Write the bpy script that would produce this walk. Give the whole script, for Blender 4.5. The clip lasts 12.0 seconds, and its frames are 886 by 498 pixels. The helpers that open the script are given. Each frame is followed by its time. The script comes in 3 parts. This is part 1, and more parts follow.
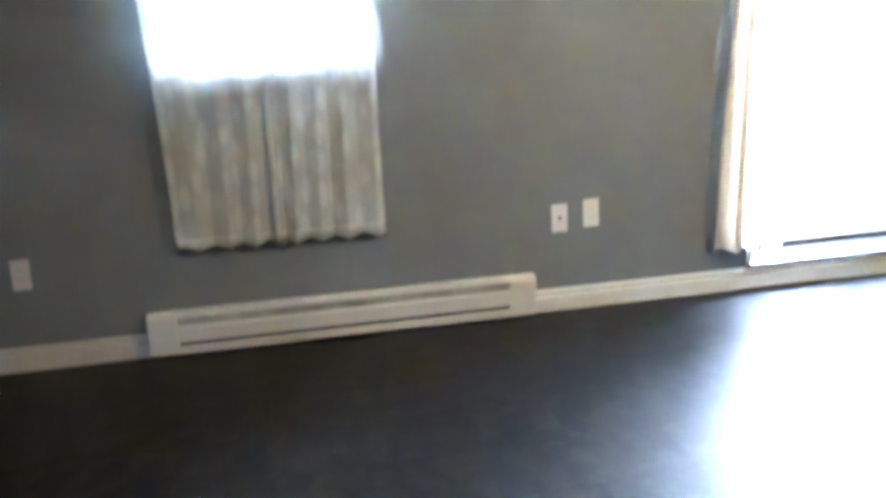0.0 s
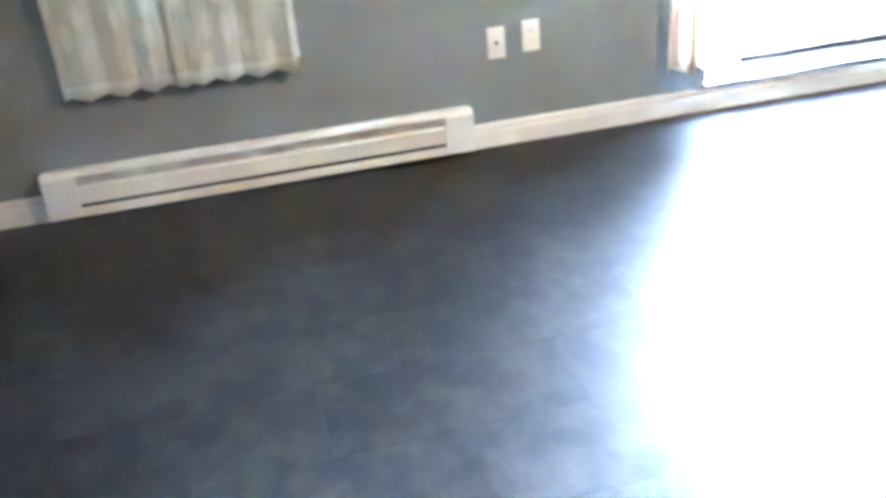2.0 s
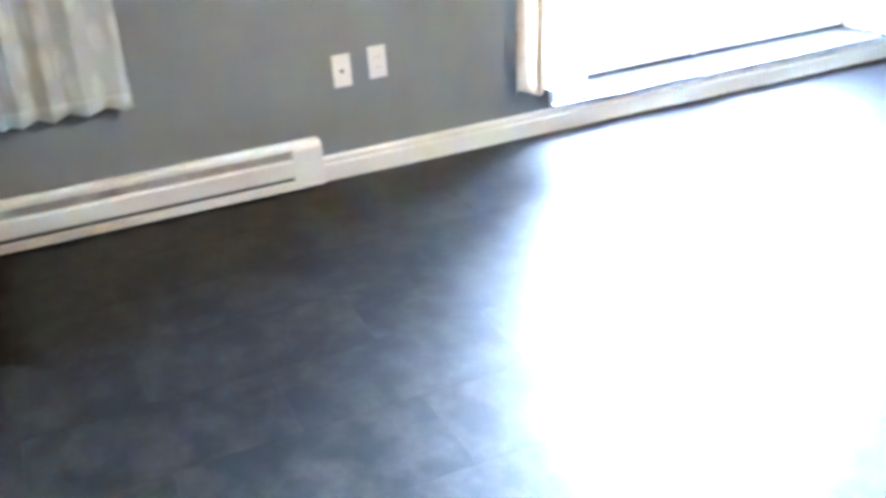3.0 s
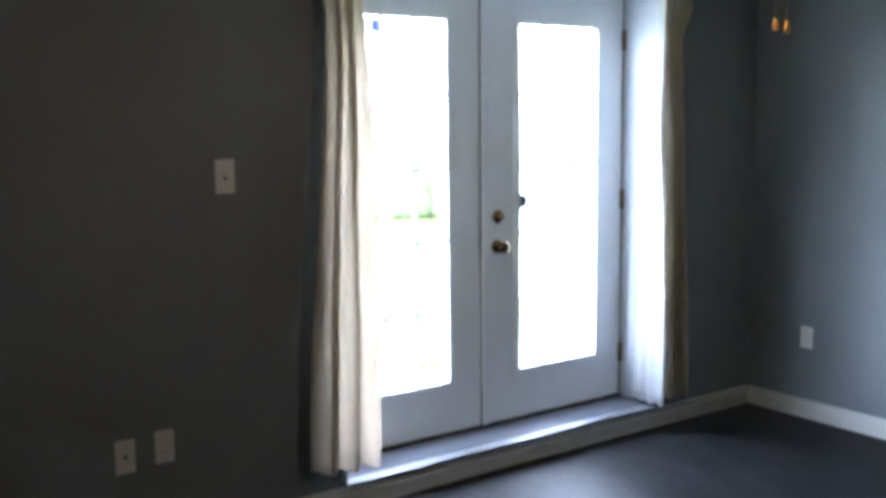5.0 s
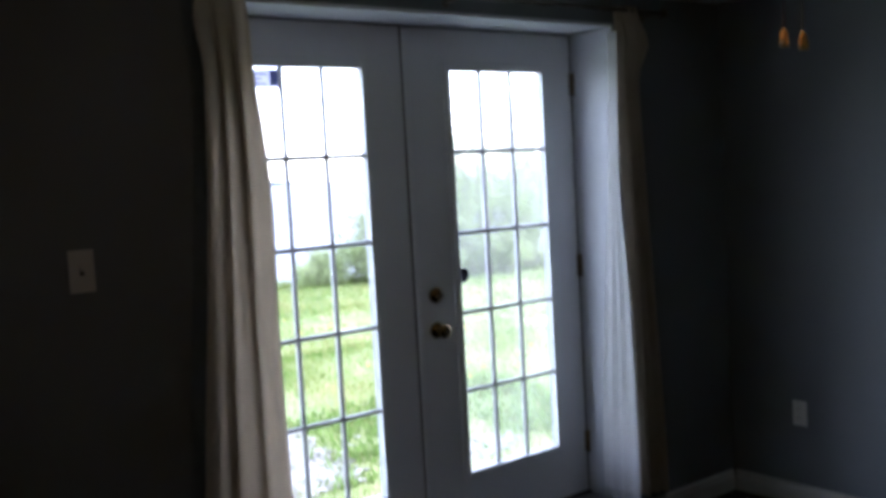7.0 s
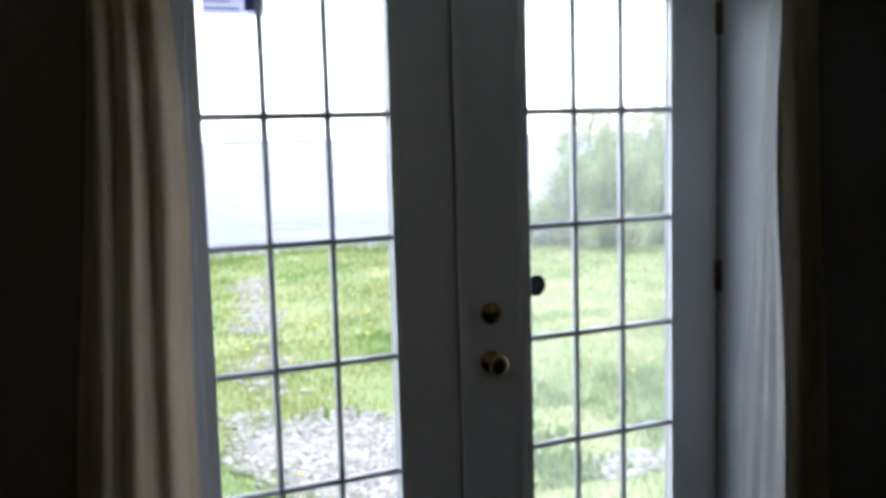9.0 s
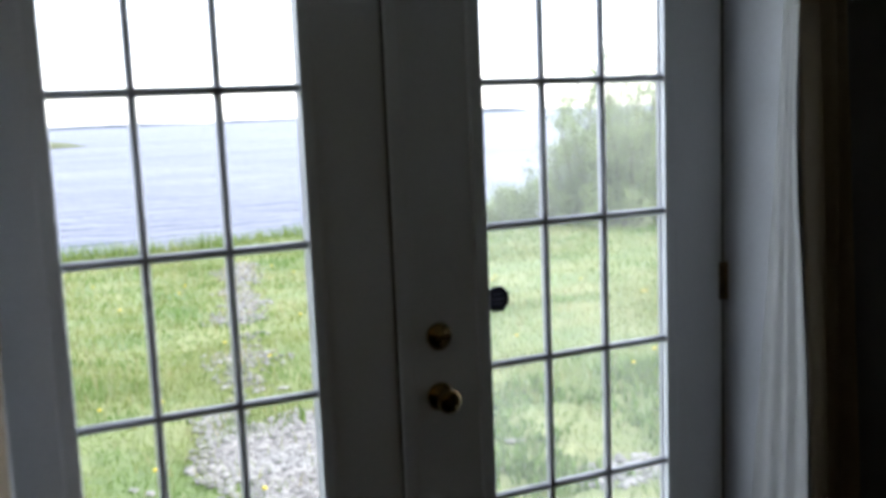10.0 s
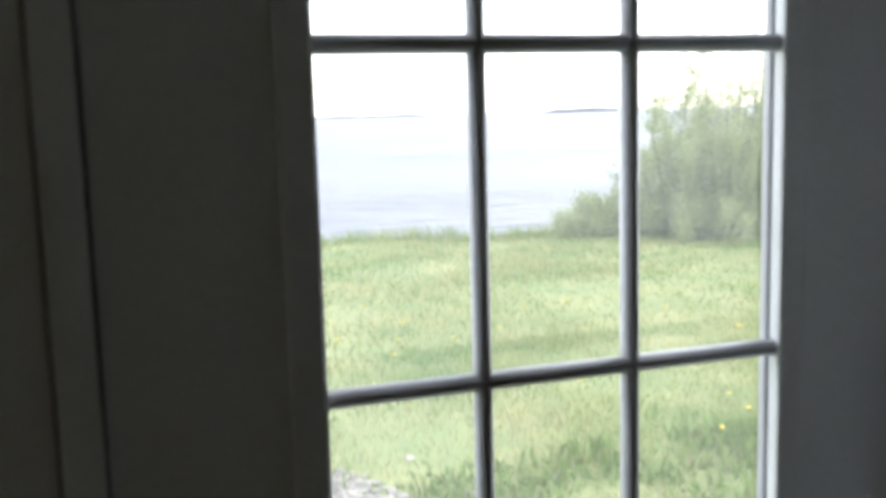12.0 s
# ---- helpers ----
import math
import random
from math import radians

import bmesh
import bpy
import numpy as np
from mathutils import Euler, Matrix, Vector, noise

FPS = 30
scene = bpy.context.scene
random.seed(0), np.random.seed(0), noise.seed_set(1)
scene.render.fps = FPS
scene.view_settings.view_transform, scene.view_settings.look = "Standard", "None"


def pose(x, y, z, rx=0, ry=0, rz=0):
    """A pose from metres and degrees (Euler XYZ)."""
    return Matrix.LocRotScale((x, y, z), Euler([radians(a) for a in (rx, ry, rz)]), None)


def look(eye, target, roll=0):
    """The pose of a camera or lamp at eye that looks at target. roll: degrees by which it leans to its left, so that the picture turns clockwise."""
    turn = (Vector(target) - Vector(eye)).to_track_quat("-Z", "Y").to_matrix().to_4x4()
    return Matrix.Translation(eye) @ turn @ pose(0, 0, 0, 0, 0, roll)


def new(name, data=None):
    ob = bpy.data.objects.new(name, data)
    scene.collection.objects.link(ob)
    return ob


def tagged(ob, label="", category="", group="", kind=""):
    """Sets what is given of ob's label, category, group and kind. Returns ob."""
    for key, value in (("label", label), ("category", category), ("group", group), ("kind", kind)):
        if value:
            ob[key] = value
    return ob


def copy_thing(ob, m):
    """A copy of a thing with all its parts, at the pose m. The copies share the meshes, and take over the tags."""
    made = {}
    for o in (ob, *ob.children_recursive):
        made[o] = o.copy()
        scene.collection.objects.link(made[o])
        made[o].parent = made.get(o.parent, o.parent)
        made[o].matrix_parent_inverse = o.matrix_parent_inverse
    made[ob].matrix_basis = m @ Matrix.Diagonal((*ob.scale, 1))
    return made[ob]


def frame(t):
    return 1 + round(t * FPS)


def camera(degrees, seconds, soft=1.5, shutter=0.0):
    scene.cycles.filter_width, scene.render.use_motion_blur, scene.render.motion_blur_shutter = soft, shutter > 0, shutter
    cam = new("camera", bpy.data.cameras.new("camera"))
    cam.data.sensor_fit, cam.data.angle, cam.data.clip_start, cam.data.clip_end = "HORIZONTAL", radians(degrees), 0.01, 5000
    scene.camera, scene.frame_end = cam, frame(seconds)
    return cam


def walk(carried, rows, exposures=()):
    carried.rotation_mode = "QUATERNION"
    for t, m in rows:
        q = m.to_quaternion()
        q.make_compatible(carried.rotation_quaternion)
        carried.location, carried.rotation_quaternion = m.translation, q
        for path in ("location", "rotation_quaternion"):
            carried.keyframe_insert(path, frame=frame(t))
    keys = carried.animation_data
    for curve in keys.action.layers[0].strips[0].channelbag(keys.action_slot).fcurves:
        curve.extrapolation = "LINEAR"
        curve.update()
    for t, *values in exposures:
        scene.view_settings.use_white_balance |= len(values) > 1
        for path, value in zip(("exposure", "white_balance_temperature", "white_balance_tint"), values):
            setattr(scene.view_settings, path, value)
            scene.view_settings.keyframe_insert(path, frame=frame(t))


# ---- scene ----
cam = camera(48.7, 12.0, soft=4.0, shutter=0.5)

PATH = [
    (0, (-3.045, -3.924, 1.377), (-2.684, -2.024, 0.868), -3.0),
    (0.5, (-3.118, -3.89, 1.279), (-2.783, -2.029, 0.629), -0.4),
    (1, (-3.126, -3.782, 1.225), (-2.833, -1.965, 0.443), -2.1),
    (1.5, (-2.937, -3.672, 1.253), (-2.626, -1.87, 0.445), -3.5),
    (2, (-2.877, -3.608, 1.274), (-2.48, -1.832, 0.445), -5.4),
    (2.5, (-2.867, -3.521, 1.302), (-2.327, -1.793, 0.451), -5.1),
    (4.3, (-2.839, -3.242, 1.463), (-1.783, -1.734, 0.68), -0.4),
    (4.5, (-2.815, -3.312, 1.457), (-1.707, -1.747, 0.888), -0.9),
    (5, (-2.787, -3.37, 1.576), (-1.641, -1.751, 1.316), -0.6),
    (5.5, (-2.717, -3.322, 1.585), (-1.586, -1.688, 1.36), -1.2),
    (6, (-2.627, -3.17, 1.62), (-1.519, -1.527, 1.348), -2.8),
    (6.5, (-2.482, -3.038, 1.591), (-1.237, -1.487, 1.377), -4.5),
    (7, (-2.261, -2.888, 1.604), (-1.048, -1.306, 1.453), -3.2),
    (7.2, (-2.173, -2.834, 1.615), (-0.991, -1.226, 1.487), -1.5),
    (8.8, (-1.315, -2.269, 1.623), (-0.392, -0.507, 1.414), -2.1),
    (9, (-1.192, -2.221, 1.63), (-0.363, -0.415, 1.401), -1.6),
    (9.5, (-1.005, -2.019, 1.624), (-0.248, -0.188, 1.352), -2.8),
    (10, (-0.806, -1.774, 1.629), (0.007, 0.032, 1.353), -2.4),
    (10.5, (-0.588, -1.52, 1.6), (0.071, 0.345, 1.303), -2.4),
    (11, (-0.372, -1.261, 1.624), (0.252, 0.618, 1.339), -3.2),
    (11.5, (-0.162, -0.972, 1.62), (0.523, 0.888, 1.358), -1.4),
    (12, (0.023, -0.656, 1.627), (0.661, 1.22, 1.354), -1.6),
]
SKY, SUN, LAMP = 0.15, 0.15, 1.2
EXPOSURES = [(0.0, 9.1, 5300, 13), (0.6, 9.1, 5100, 13), (1.2, 10.0, 5050, 13), (2.7, 9.95, 5050, 13), (4.3, 7.45, 5250, 13), (5.0, 6.0, 5550, 14),
             (6.0, 4.5, 5700, 18), (6.5, 3.9, 5700, 20), (7.2, 3.5, 5800, 19), (9.0, 3.1, 6200, 15), (10.0, 2.75, 6350, 14), (11.0, 2.6, 6500, 13), (12.0, 2.7, 6850, 12)]
walk(cam, [(t, look(eye, target, roll)) for t, eye, target, roll in PATH], EXPOSURES)

# ---------------------------------------------------------------- world and lights
world = bpy.data.worlds.new("overcast_sky")
scene.world = world
world.use_nodes = True
wn, wl = world.node_tree.nodes, world.node_tree.links
wn.clear()
sky = wn.new("ShaderNodeTexSky")
sky.sky_type = "NISHITA"
sky.sun_disc = False
sky.sun_elevation, sky.sun_rotation = radians(48), radians(95)
sky.air_density, sky.dust_density, sky.ozone_density = 1.0, 1.0, 1.0
grey = wn.new("ShaderNodeHueSaturation")
grey.inputs["Saturation"].default_value = 0.42
back = wn.new("ShaderNodeBackground")
back.inputs["Strength"].default_value = SKY
wout = wn.new("ShaderNodeOutputWorld")
wl.new(sky.outputs[0], grey.inputs["Color"])
wl.new(grey.outputs[0], back.inputs["Color"])
wl.new(back.outputs[0], wout.inputs["Surface"])

sun_data = bpy.data.lights.new("sun", "SUN")
sun_data.energy, sun_data.angle, sun_data.color = SUN, radians(36), (1.0, 0.97, 0.93)
sun = new("sun", sun_data)
sun.matrix_basis = look((20.0, -1.75, 22.3), (0, 0, 0))


# ---------------------------------------------------------------- materials
def mat(name, base, rough=0.6, ramp_at=(0.35, 0.65), metal=0.0, vary=0.12, scale=3.0, fine=60.0, bump=0.05, spec=0.5, stretch=(1, 1, 1), tint=None, per_object=0.0, island=0.0, coat=0.0):
    """A principled surface whose colour, gloss and relief vary at a coarse and a fine scale."""
    m = bpy.data.materials.new(name)
    m.use_nodes = True
    n, l = m.node_tree.nodes, m.node_tree.links
    p = n["Principled BSDF"]
    co = n.new("ShaderNodeTexCoord")
    mp = n.new("ShaderNodeMapping")
    mp.inputs["Scale"].default_value = stretch
    l.new(co.outputs["Object"], mp.inputs["Vector"])
    vec = mp.outputs[0]
    if per_object:
        info = n.new("ShaderNodeObjectInfo")
        add = n.new("ShaderNodeVectorMath")
        add.operation = "MULTIPLY_ADD"
        add.inputs[1].default_value = (per_object, per_object * 0.7, per_object * 0.4)
        l.new(info.outputs["Random"], add.inputs[0])
        l.new(vec, add.inputs[2])
        vec = add.outputs[0]
    big, small = n.new("ShaderNodeTexNoise"), n.new("ShaderNodeTexNoise")
    big.inputs["Scale"].default_value, big.inputs["Detail"].default_value = scale, 5
    small.inputs["Scale"].default_value, small.inputs["Detail"].default_value = fine, 3
    l.new(vec, big.inputs["Vector"])
    l.new(vec, small.inputs["Vector"])
    mix = n.new("ShaderNodeMix")
    mix.data_type = "RGBA"
    other = tint or tuple(c * (1 - 2 * vary) for c in base)
    mix.inputs[6].default_value, mix.inputs[7].default_value = (*base, 1), (*other, 1)
    ramp = n.new("ShaderNodeMapRange")
    ramp.inputs["From Min"].default_value, ramp.inputs["From Max"].default_value = ramp_at
    l.new(big.outputs[0], ramp.inputs["Value"])
    l.new(ramp.outputs[0], mix.inputs[0])
    hsv = n.new("ShaderNodeHueSaturation")
    val = n.new("ShaderNodeMapRange")
    val.inputs["From Min"].default_value, val.inputs["From Max"].default_value = 0.3, 0.7
    val.inputs["To Min"].default_value, val.inputs["To Max"].default_value = 1 - vary, 1 + vary
    l.new(small.outputs[0], val.inputs["Value"])
    value = val.outputs[0]
    if island:
        geo = n.new("ShaderNodeNewGeometry")
        r = n.new("ShaderNodeMapRange")
        r.inputs["To Min"].default_value, r.inputs["To Max"].default_value = 1 - island, 1 + island
        l.new(geo.outputs["Random Per Island"], r.inputs["Value"])
        mul = n.new("ShaderNodeMath")
        mul.operation = "MULTIPLY"
        l.new(value, mul.inputs[0])
        l.new(r.outputs[0], mul.inputs[1])
        value = mul.outputs[0]
    l.new(value, hsv.inputs["Value"])
    l.new(mix.outputs[2], hsv.inputs["Color"])
    l.new(hsv.outputs[0], p.inputs["Base Color"])
    rr = n.new("ShaderNodeMapRange")
    rr.inputs["To Min"].default_value, rr.inputs["To Max"].default_value = max(0.02, rough * 0.8), min(1, rough * 1.2)
    l.new(big.outputs[0], rr.inputs["Value"])
    l.new(rr.outputs[0], p.inputs["Roughness"])
    p.inputs["Metallic"].default_value = metal
    p.inputs["Specular IOR Level"].default_value = spec
    p.inputs["Coat Weight"].default_value = coat
    if bump:
        b = n.new("ShaderNodeBump")
        b.inputs["Strength"].default_value, b.inputs["Distance"].default_value = bump, 0.004
        l.new(small.outputs[0], b.inputs["Height"])
        l.new(b.outputs[0], p.inputs["Normal"])
    return m


def cloth(name, base, through_light, clear=0.0, motif=0.0, weave=900.0):
    """Fabric that lets light through; clear: share of open mesh; motif: denser woven figures."""
    m = bpy.data.materials.new(name)
    m.use_nodes = True
    n, l = m.node_tree.nodes, m.node_tree.links
    n.clear()
    out = n.new("ShaderNodeOutputMaterial")
    co = n.new("ShaderNodeTexCoord")
    noise_n = n.new("ShaderNodeTexNoise")
    noise_n.inputs["Scale"].default_value, noise_n.inputs["Detail"].default_value = 14, 4
    l.new(co.outputs["Object"], noise_n.inputs["Vector"])
    wv = n.new("ShaderNodeTexNoise")
    wv.inputs["Scale"].default_value = weave
    l.new(co.outputs["Object"], wv.inputs["Vector"])
    mix = n.new("ShaderNodeMix")
    mix.data_type = "RGBA"
    mix.inputs[6].default_value, mix.inputs[7].default_value = (*base, 1), (*(c * 0.86 for c in base), 1)
    l.new(noise_n.outputs[0], mix.inputs[0])
    bump = n.new("ShaderNodeBump")
    bump.inputs["Strength"].default_value, bump.inputs["Distance"].default_value = 0.25, 0.001
    l.new(wv.outputs[0], bump.inputs["Height"])
    dif, tra, tr = n.new("ShaderNodeBsdfDiffuse"), n.new("ShaderNodeBsdfTranslucent"), n.new("ShaderNodeBsdfTransparent")
    for s in (dif, tra):
        l.new(mix.outputs[2], s.inputs["Color"])
        l.new(bump.outputs[0], s.inputs["Normal"])
    a = n.new("ShaderNodeMixShader")
    a.inputs[0].default_value = through_light
    l.new(dif.outputs[0], a.inputs[1])
    l.new(tra.outputs[0], a.inputs[2])
    last = a.outputs[0]
    if clear:
        b = n.new("ShaderNodeMixShader")
        vm = n.new("ShaderNodeMapping")
        vm.inputs["Scale"].default_value = (17, 1, 7)
        l.new(co.outputs["Object"], vm.inputs["Vector"])
        vo = n.new("ShaderNodeTexVoronoi")
        vo.inputs["Scale"].default_value = 1
        l.new(vm.outputs[0], vo.inputs["Vector"])
        r = n.new("ShaderNodeMapRange")
        r.inputs["From Min"].default_value, r.inputs["From Max"].default_value = 0.25, 0.45
        r.inputs["To Min"].default_value, r.inputs["To Max"].default_value = max(0.0, clear - motif), clear
        l.new(vo.outputs["Distance"], r.inputs["Value"])
        l.new(r.outputs[0], b.inputs[0])
        l.new(last, b.inputs[1])
        l.new(tr.outputs[0], b.inputs[2])
        last = b.outputs[0]
    l.new(last, out.inputs["Surface"])
    return m


def leafy(name, base, tint, island=0.25, through_light=0.45, scale=0.7):
    """Thin green matter that glows when lit from behind, varied by patch and by blade."""
    m = bpy.data.materials.new(name)
    m.use_nodes = True
    n, l = m.node_tree.nodes, m.node_tree.links
    n.clear()
    out, co, big = n.new("ShaderNodeOutputMaterial"), n.new("ShaderNodeTexCoord"), n.new("ShaderNodeTexNoise")
    big.inputs["Scale"].default_value, big.inputs["Detail"].default_value = scale, 5
    l.new(co.outputs["Object"], big.inputs["Vector"])
    ramp = n.new("ShaderNodeMapRange")
    ramp.inputs["From Min"].default_value, ramp.inputs["From Max"].default_value = 0.35, 0.65
    l.new(big.outputs[0], ramp.inputs["Value"])
    mix = n.new("ShaderNodeMix")
    mix.data_type = "RGBA"
    mix.inputs[6].default_value, mix.inputs[7].default_value = (*base, 1), (*tint, 1)
    l.new(ramp.outputs[0], mix.inputs[0])
    geo, r, hsv = n.new("ShaderNodeNewGeometry"), n.new("ShaderNodeMapRange"), n.new("ShaderNodeHueSaturation")
    r.inputs["To Min"].default_value, r.inputs["To Max"].default_value = 1 - island, 1 + island
    l.new(geo.outputs["Random Per Island"], r.inputs["Value"])
    l.new(r.outputs[0], hsv.inputs["Value"])
    l.new(mix.outputs[2], hsv.inputs["Color"])
    dif, tra, a = n.new("ShaderNodeBsdfDiffuse"), n.new("ShaderNodeBsdfTranslucent"), n.new("ShaderNodeMixShader")
    l.new(hsv.outputs[0], dif.inputs["Color"])
    l.new(hsv.outputs[0], tra.inputs["Color"])
    a.inputs[0].default_value = through_light
    l.new(dif.outputs[0], a.inputs[1])
    l.new(tra.outputs[0], a.inputs[2])
    l.new(a.outputs[0], out.inputs["Surface"])
    return m


def glass(name, film=0.0):
    """Clear glass; film is the share of light that a thin, uneven film of dust scatters."""
    m = bpy.data.materials.new(name)
    m.use_nodes = True
    p = m.node_tree.nodes["Principled BSDF"]
    p.inputs["Base Color"].default_value = (0.97, 0.99, 0.98, 1)
    p.inputs["Roughness"].default_value = 0.0
    p.inputs["IOR"].default_value = 1.02
    p.inputs["Transmission Weight"].default_value = 1.0
    if film:
        n, l = m.node_tree.nodes, m.node_tree.links
        co, big, r = n.new("ShaderNodeTexCoord"), n.new("ShaderNodeTexNoise"), n.new("ShaderNodeMapRange")
        dust, mix = n.new("ShaderNodeBsdfTranslucent"), n.new("ShaderNodeMixShader")
        big.inputs["Scale"].default_value, big.inputs["Detail"].default_value = 3.5, 5
        dust.inputs["Color"].default_value = (0.85, 0.86, 0.86, 1)
        r.inputs["From Min"].default_value, r.inputs["From Max"].default_value = 0.3, 0.7
        r.inputs["To Min"].default_value, r.inputs["To Max"].default_value = film * 0.7, film * 1.3
        l.new(co.outputs["Object"], big.inputs["Vector"])
        l.new(big.outputs[0], r.inputs["Value"])
        l.new(r.outputs[0], mix.inputs[0])
        l.new(p.outputs[0], mix.inputs[1])
        l.new(dust.outputs[0], mix.inputs[2])
        l.new(mix.outputs[0], n["Material Output"].inputs["Surface"])
    return m


def lit(name, color, strength):
    m = bpy.data.materials.new(name)
    m.use_nodes = True
    p = m.node_tree.nodes["Principled BSDF"]
    p.inputs["Base Color"].default_value = (*color, 1)
    p.inputs["Emission Color"].default_value = (*color, 1)
    p.inputs["Emission Strength"].default_value = strength
    return m


M_wall = mat("grey_wall_paint", (0.165, 0.180, 0.188), 0.6, vary=0.03, scale=1.2, fine=220, bump=0.12)
M_ceiling = mat("ceiling_paint", (0.78, 0.78, 0.76), 0.8, vary=0.04, scale=2, fine=150, bump=0.3)
M_white = mat("white_trim_paint", (0.58, 0.57, 0.54), 0.4, vary=0.04, scale=2.5, fine=90, bump=0.04)
M_door = mat("white_door_paint", (0.80, 0.82, 0.85), 0.38, vary=0.03, scale=2, fine=130, bump=0.06)
M_jamb = mat("grey_white_jamb_paint", (0.60, 0.62, 0.66), 0.4, vary=0.04, scale=2.5, fine=110, bump=0.06)
M_sill = mat("grey_sill_paint", (0.17, 0.18, 0.21), 0.35, vary=0.1, scale=4, fine=80, bump=0.06)
M_alu = mat("worn_aluminium", (0.52, 0.53, 0.56), 0.36, metal=1.0, vary=0.06, scale=6, fine=160, bump=0.03)
M_heater = mat("white_enamel", (0.58, 0.578, 0.565), 0.32, vary=0.03, scale=2, fine=60, bump=0.01)
M_dark = mat("dark_void", (0.05, 0.05, 0.05), 0.7, vary=0.1, scale=5, fine=60, bump=0.0)
M_fin = mat("heater_fins", (0.42, 0.41, 0.39), 0.5, metal=0.2, vary=0.2, scale=9, fine=200, bump=0.05)
M_plate = mat("ivory_plastic", (0.66, 0.645, 0.61), 0.3, vary=0.02, scale=20, fine=300, bump=0.01)
M_brass = mat("aged_brass", (0.22, 0.145, 0.055), 0.16, metal=1.0, vary=0.15, scale=30, fine=300, bump=0.04)
M_hinge = mat("tarnished_brass", (0.26, 0.19, 0.10), 0.42, metal=0.9, vary=0.2, scale=40, fine=300, bump=0.05)
M_seal_shadow = mat("black_seal_and_shadow", (0.02, 0.02, 0.02), 0.7, vary=0.1, scale=10, fine=100, bump=0.02)
M_tile = mat("charcoal_slate_vinyl", (0.0035, 0.004, 0.005), 0.50, ramp_at=(0.38, 0.67), vary=0.22, scale=9.0, fine=40, bump=0.03, tint=(0.026, 0.0255, 0.0245), spec=0.2, per_object=37.0, stretch=(1.3, 1.0, 1))
M_sub = mat("subfloor", (0.03, 0.03, 0.03), 0.8, vary=0.2, scale=5, fine=50)
M_curtain = cloth("cream_curtain_cloth", (0.64, 0.56, 0.45), 0.25)
M_blind = cloth("white_blind_cloth", (0.84, 0.84, 0.82), 0.22)
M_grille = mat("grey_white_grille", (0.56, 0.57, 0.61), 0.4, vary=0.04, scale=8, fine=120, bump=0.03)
M_weed = leafy("weed_leaves", (0.12, 0.19, 0.05), (0.16, 0.23, 0.07), 0.3, 0.4, 2.0)
M_lining = cloth("white_lining_cloth", (0.92, 0.92, 0.92), 0.12)
M_lace = cloth("white_lace", (0.81, 0.84, 0.83), 0.22, clear=0.24, motif=0.18)
M_hem = cloth("white_lace_hem", (0.84, 0.86, 0.85), 0.4, clear=0.06, motif=0.04)
M_glass = glass("window_glass")
M_hazy = glass("dusty_window_glass", 0.040)
M_sticker = mat("navy_sticker", (0.010, 0.012, 0.03), 0.4, vary=0.1, scale=40, fine=300, bump=0.0)
M_stickmark = mat("pale_print", (0.10, 0.10, 0.14), 0.5, vary=0.2, scale=40, fine=300, bump=0.0)
M_paper = cloth("pale_lilac_paper", (0.74, 0.74, 0.86), 0.6)
M_ink = cloth("blue_ink", (0.22, 0.25, 0.42), 0.5)
M_rod = mat("bronze_rod", (0.20, 0.17, 0.14), 0.35, metal=0.8, vary=0.1, scale=12, fine=200, bump=0.02)
M_fob = mat("amber_wood", (0.90, 0.52, 0.14), 0.35, vary=0.15, scale=60, fine=200, bump=0.02)
M_bulb = lit("warm_lamp_glass", (1.0, 0.62, 0.25), LAMP)
M_earth = mat("lawn_soil", (0.12, 0.165, 0.05), 0.9, vary=0.2, scale=1.4, fine=14, bump=0.6, tint=(0.215, 0.225, 0.09))
M_grass = leafy("grass_blades", (0.115, 0.195, 0.045), (0.230, 0.260, 0.092), 0.14, scale=1.6)
M_straw = leafy("dry_grass", (0.36, 0.32, 0.17), (0.28, 0.26, 0.12))
M_stone = mat("pale_gravel", (0.225, 0.215, 0.195), 0.8, vary=0.2, scale=2.5, fine=40, bump=0.4, island=0.45, tint=(0.20, 0.185, 0.165))
M_leaf = leafy("willow_leaves", (0.27, 0.34, 0.15), (0.35, 0.39, 0.22), 0.25, 0.55)
M_bark = mat("grey_brown_bark", (0.15, 0.12, 0.09), 0.85, vary=0.2, scale=8, fine=60, bump=0.4)
M_water = mat("lake_water", (0.080, 0.088, 0.132), 0.35, vary=0.12, scale=0.05, fine=0.9, bump=1.0, stretch=(0.5, 1.6, 1), spec=0.03)
for node in M_water.node_tree.nodes:
    if node.type == "BUMP":
        node.inputs["Distance"].default_value = 0.35
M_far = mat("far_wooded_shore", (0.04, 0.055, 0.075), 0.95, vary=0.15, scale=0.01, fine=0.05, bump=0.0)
# paler and greyer than spruce green: the distance haze is mixed into this colour
M_spruce = leafy("hazed_spruce", (0.20, 0.235, 0.225), (0.27, 0.30, 0.28), 0.3, 0.5)
M_shore = mat("spit_grass", (0.10, 0.11, 0.05), 0.9, vary=0.25, scale=0.1, fine=1, bump=0.0)
M_petal = mat("yellow_petals", (0.75, 0.55, 0.03), 0.6, vary=0.1, scale=40, fine=200, bump=0.0)
M_siding = mat("outer_siding", (0.6, 0.6, 0.58), 0.6, vary=0.05, scale=2, fine=40, bump=0.1)


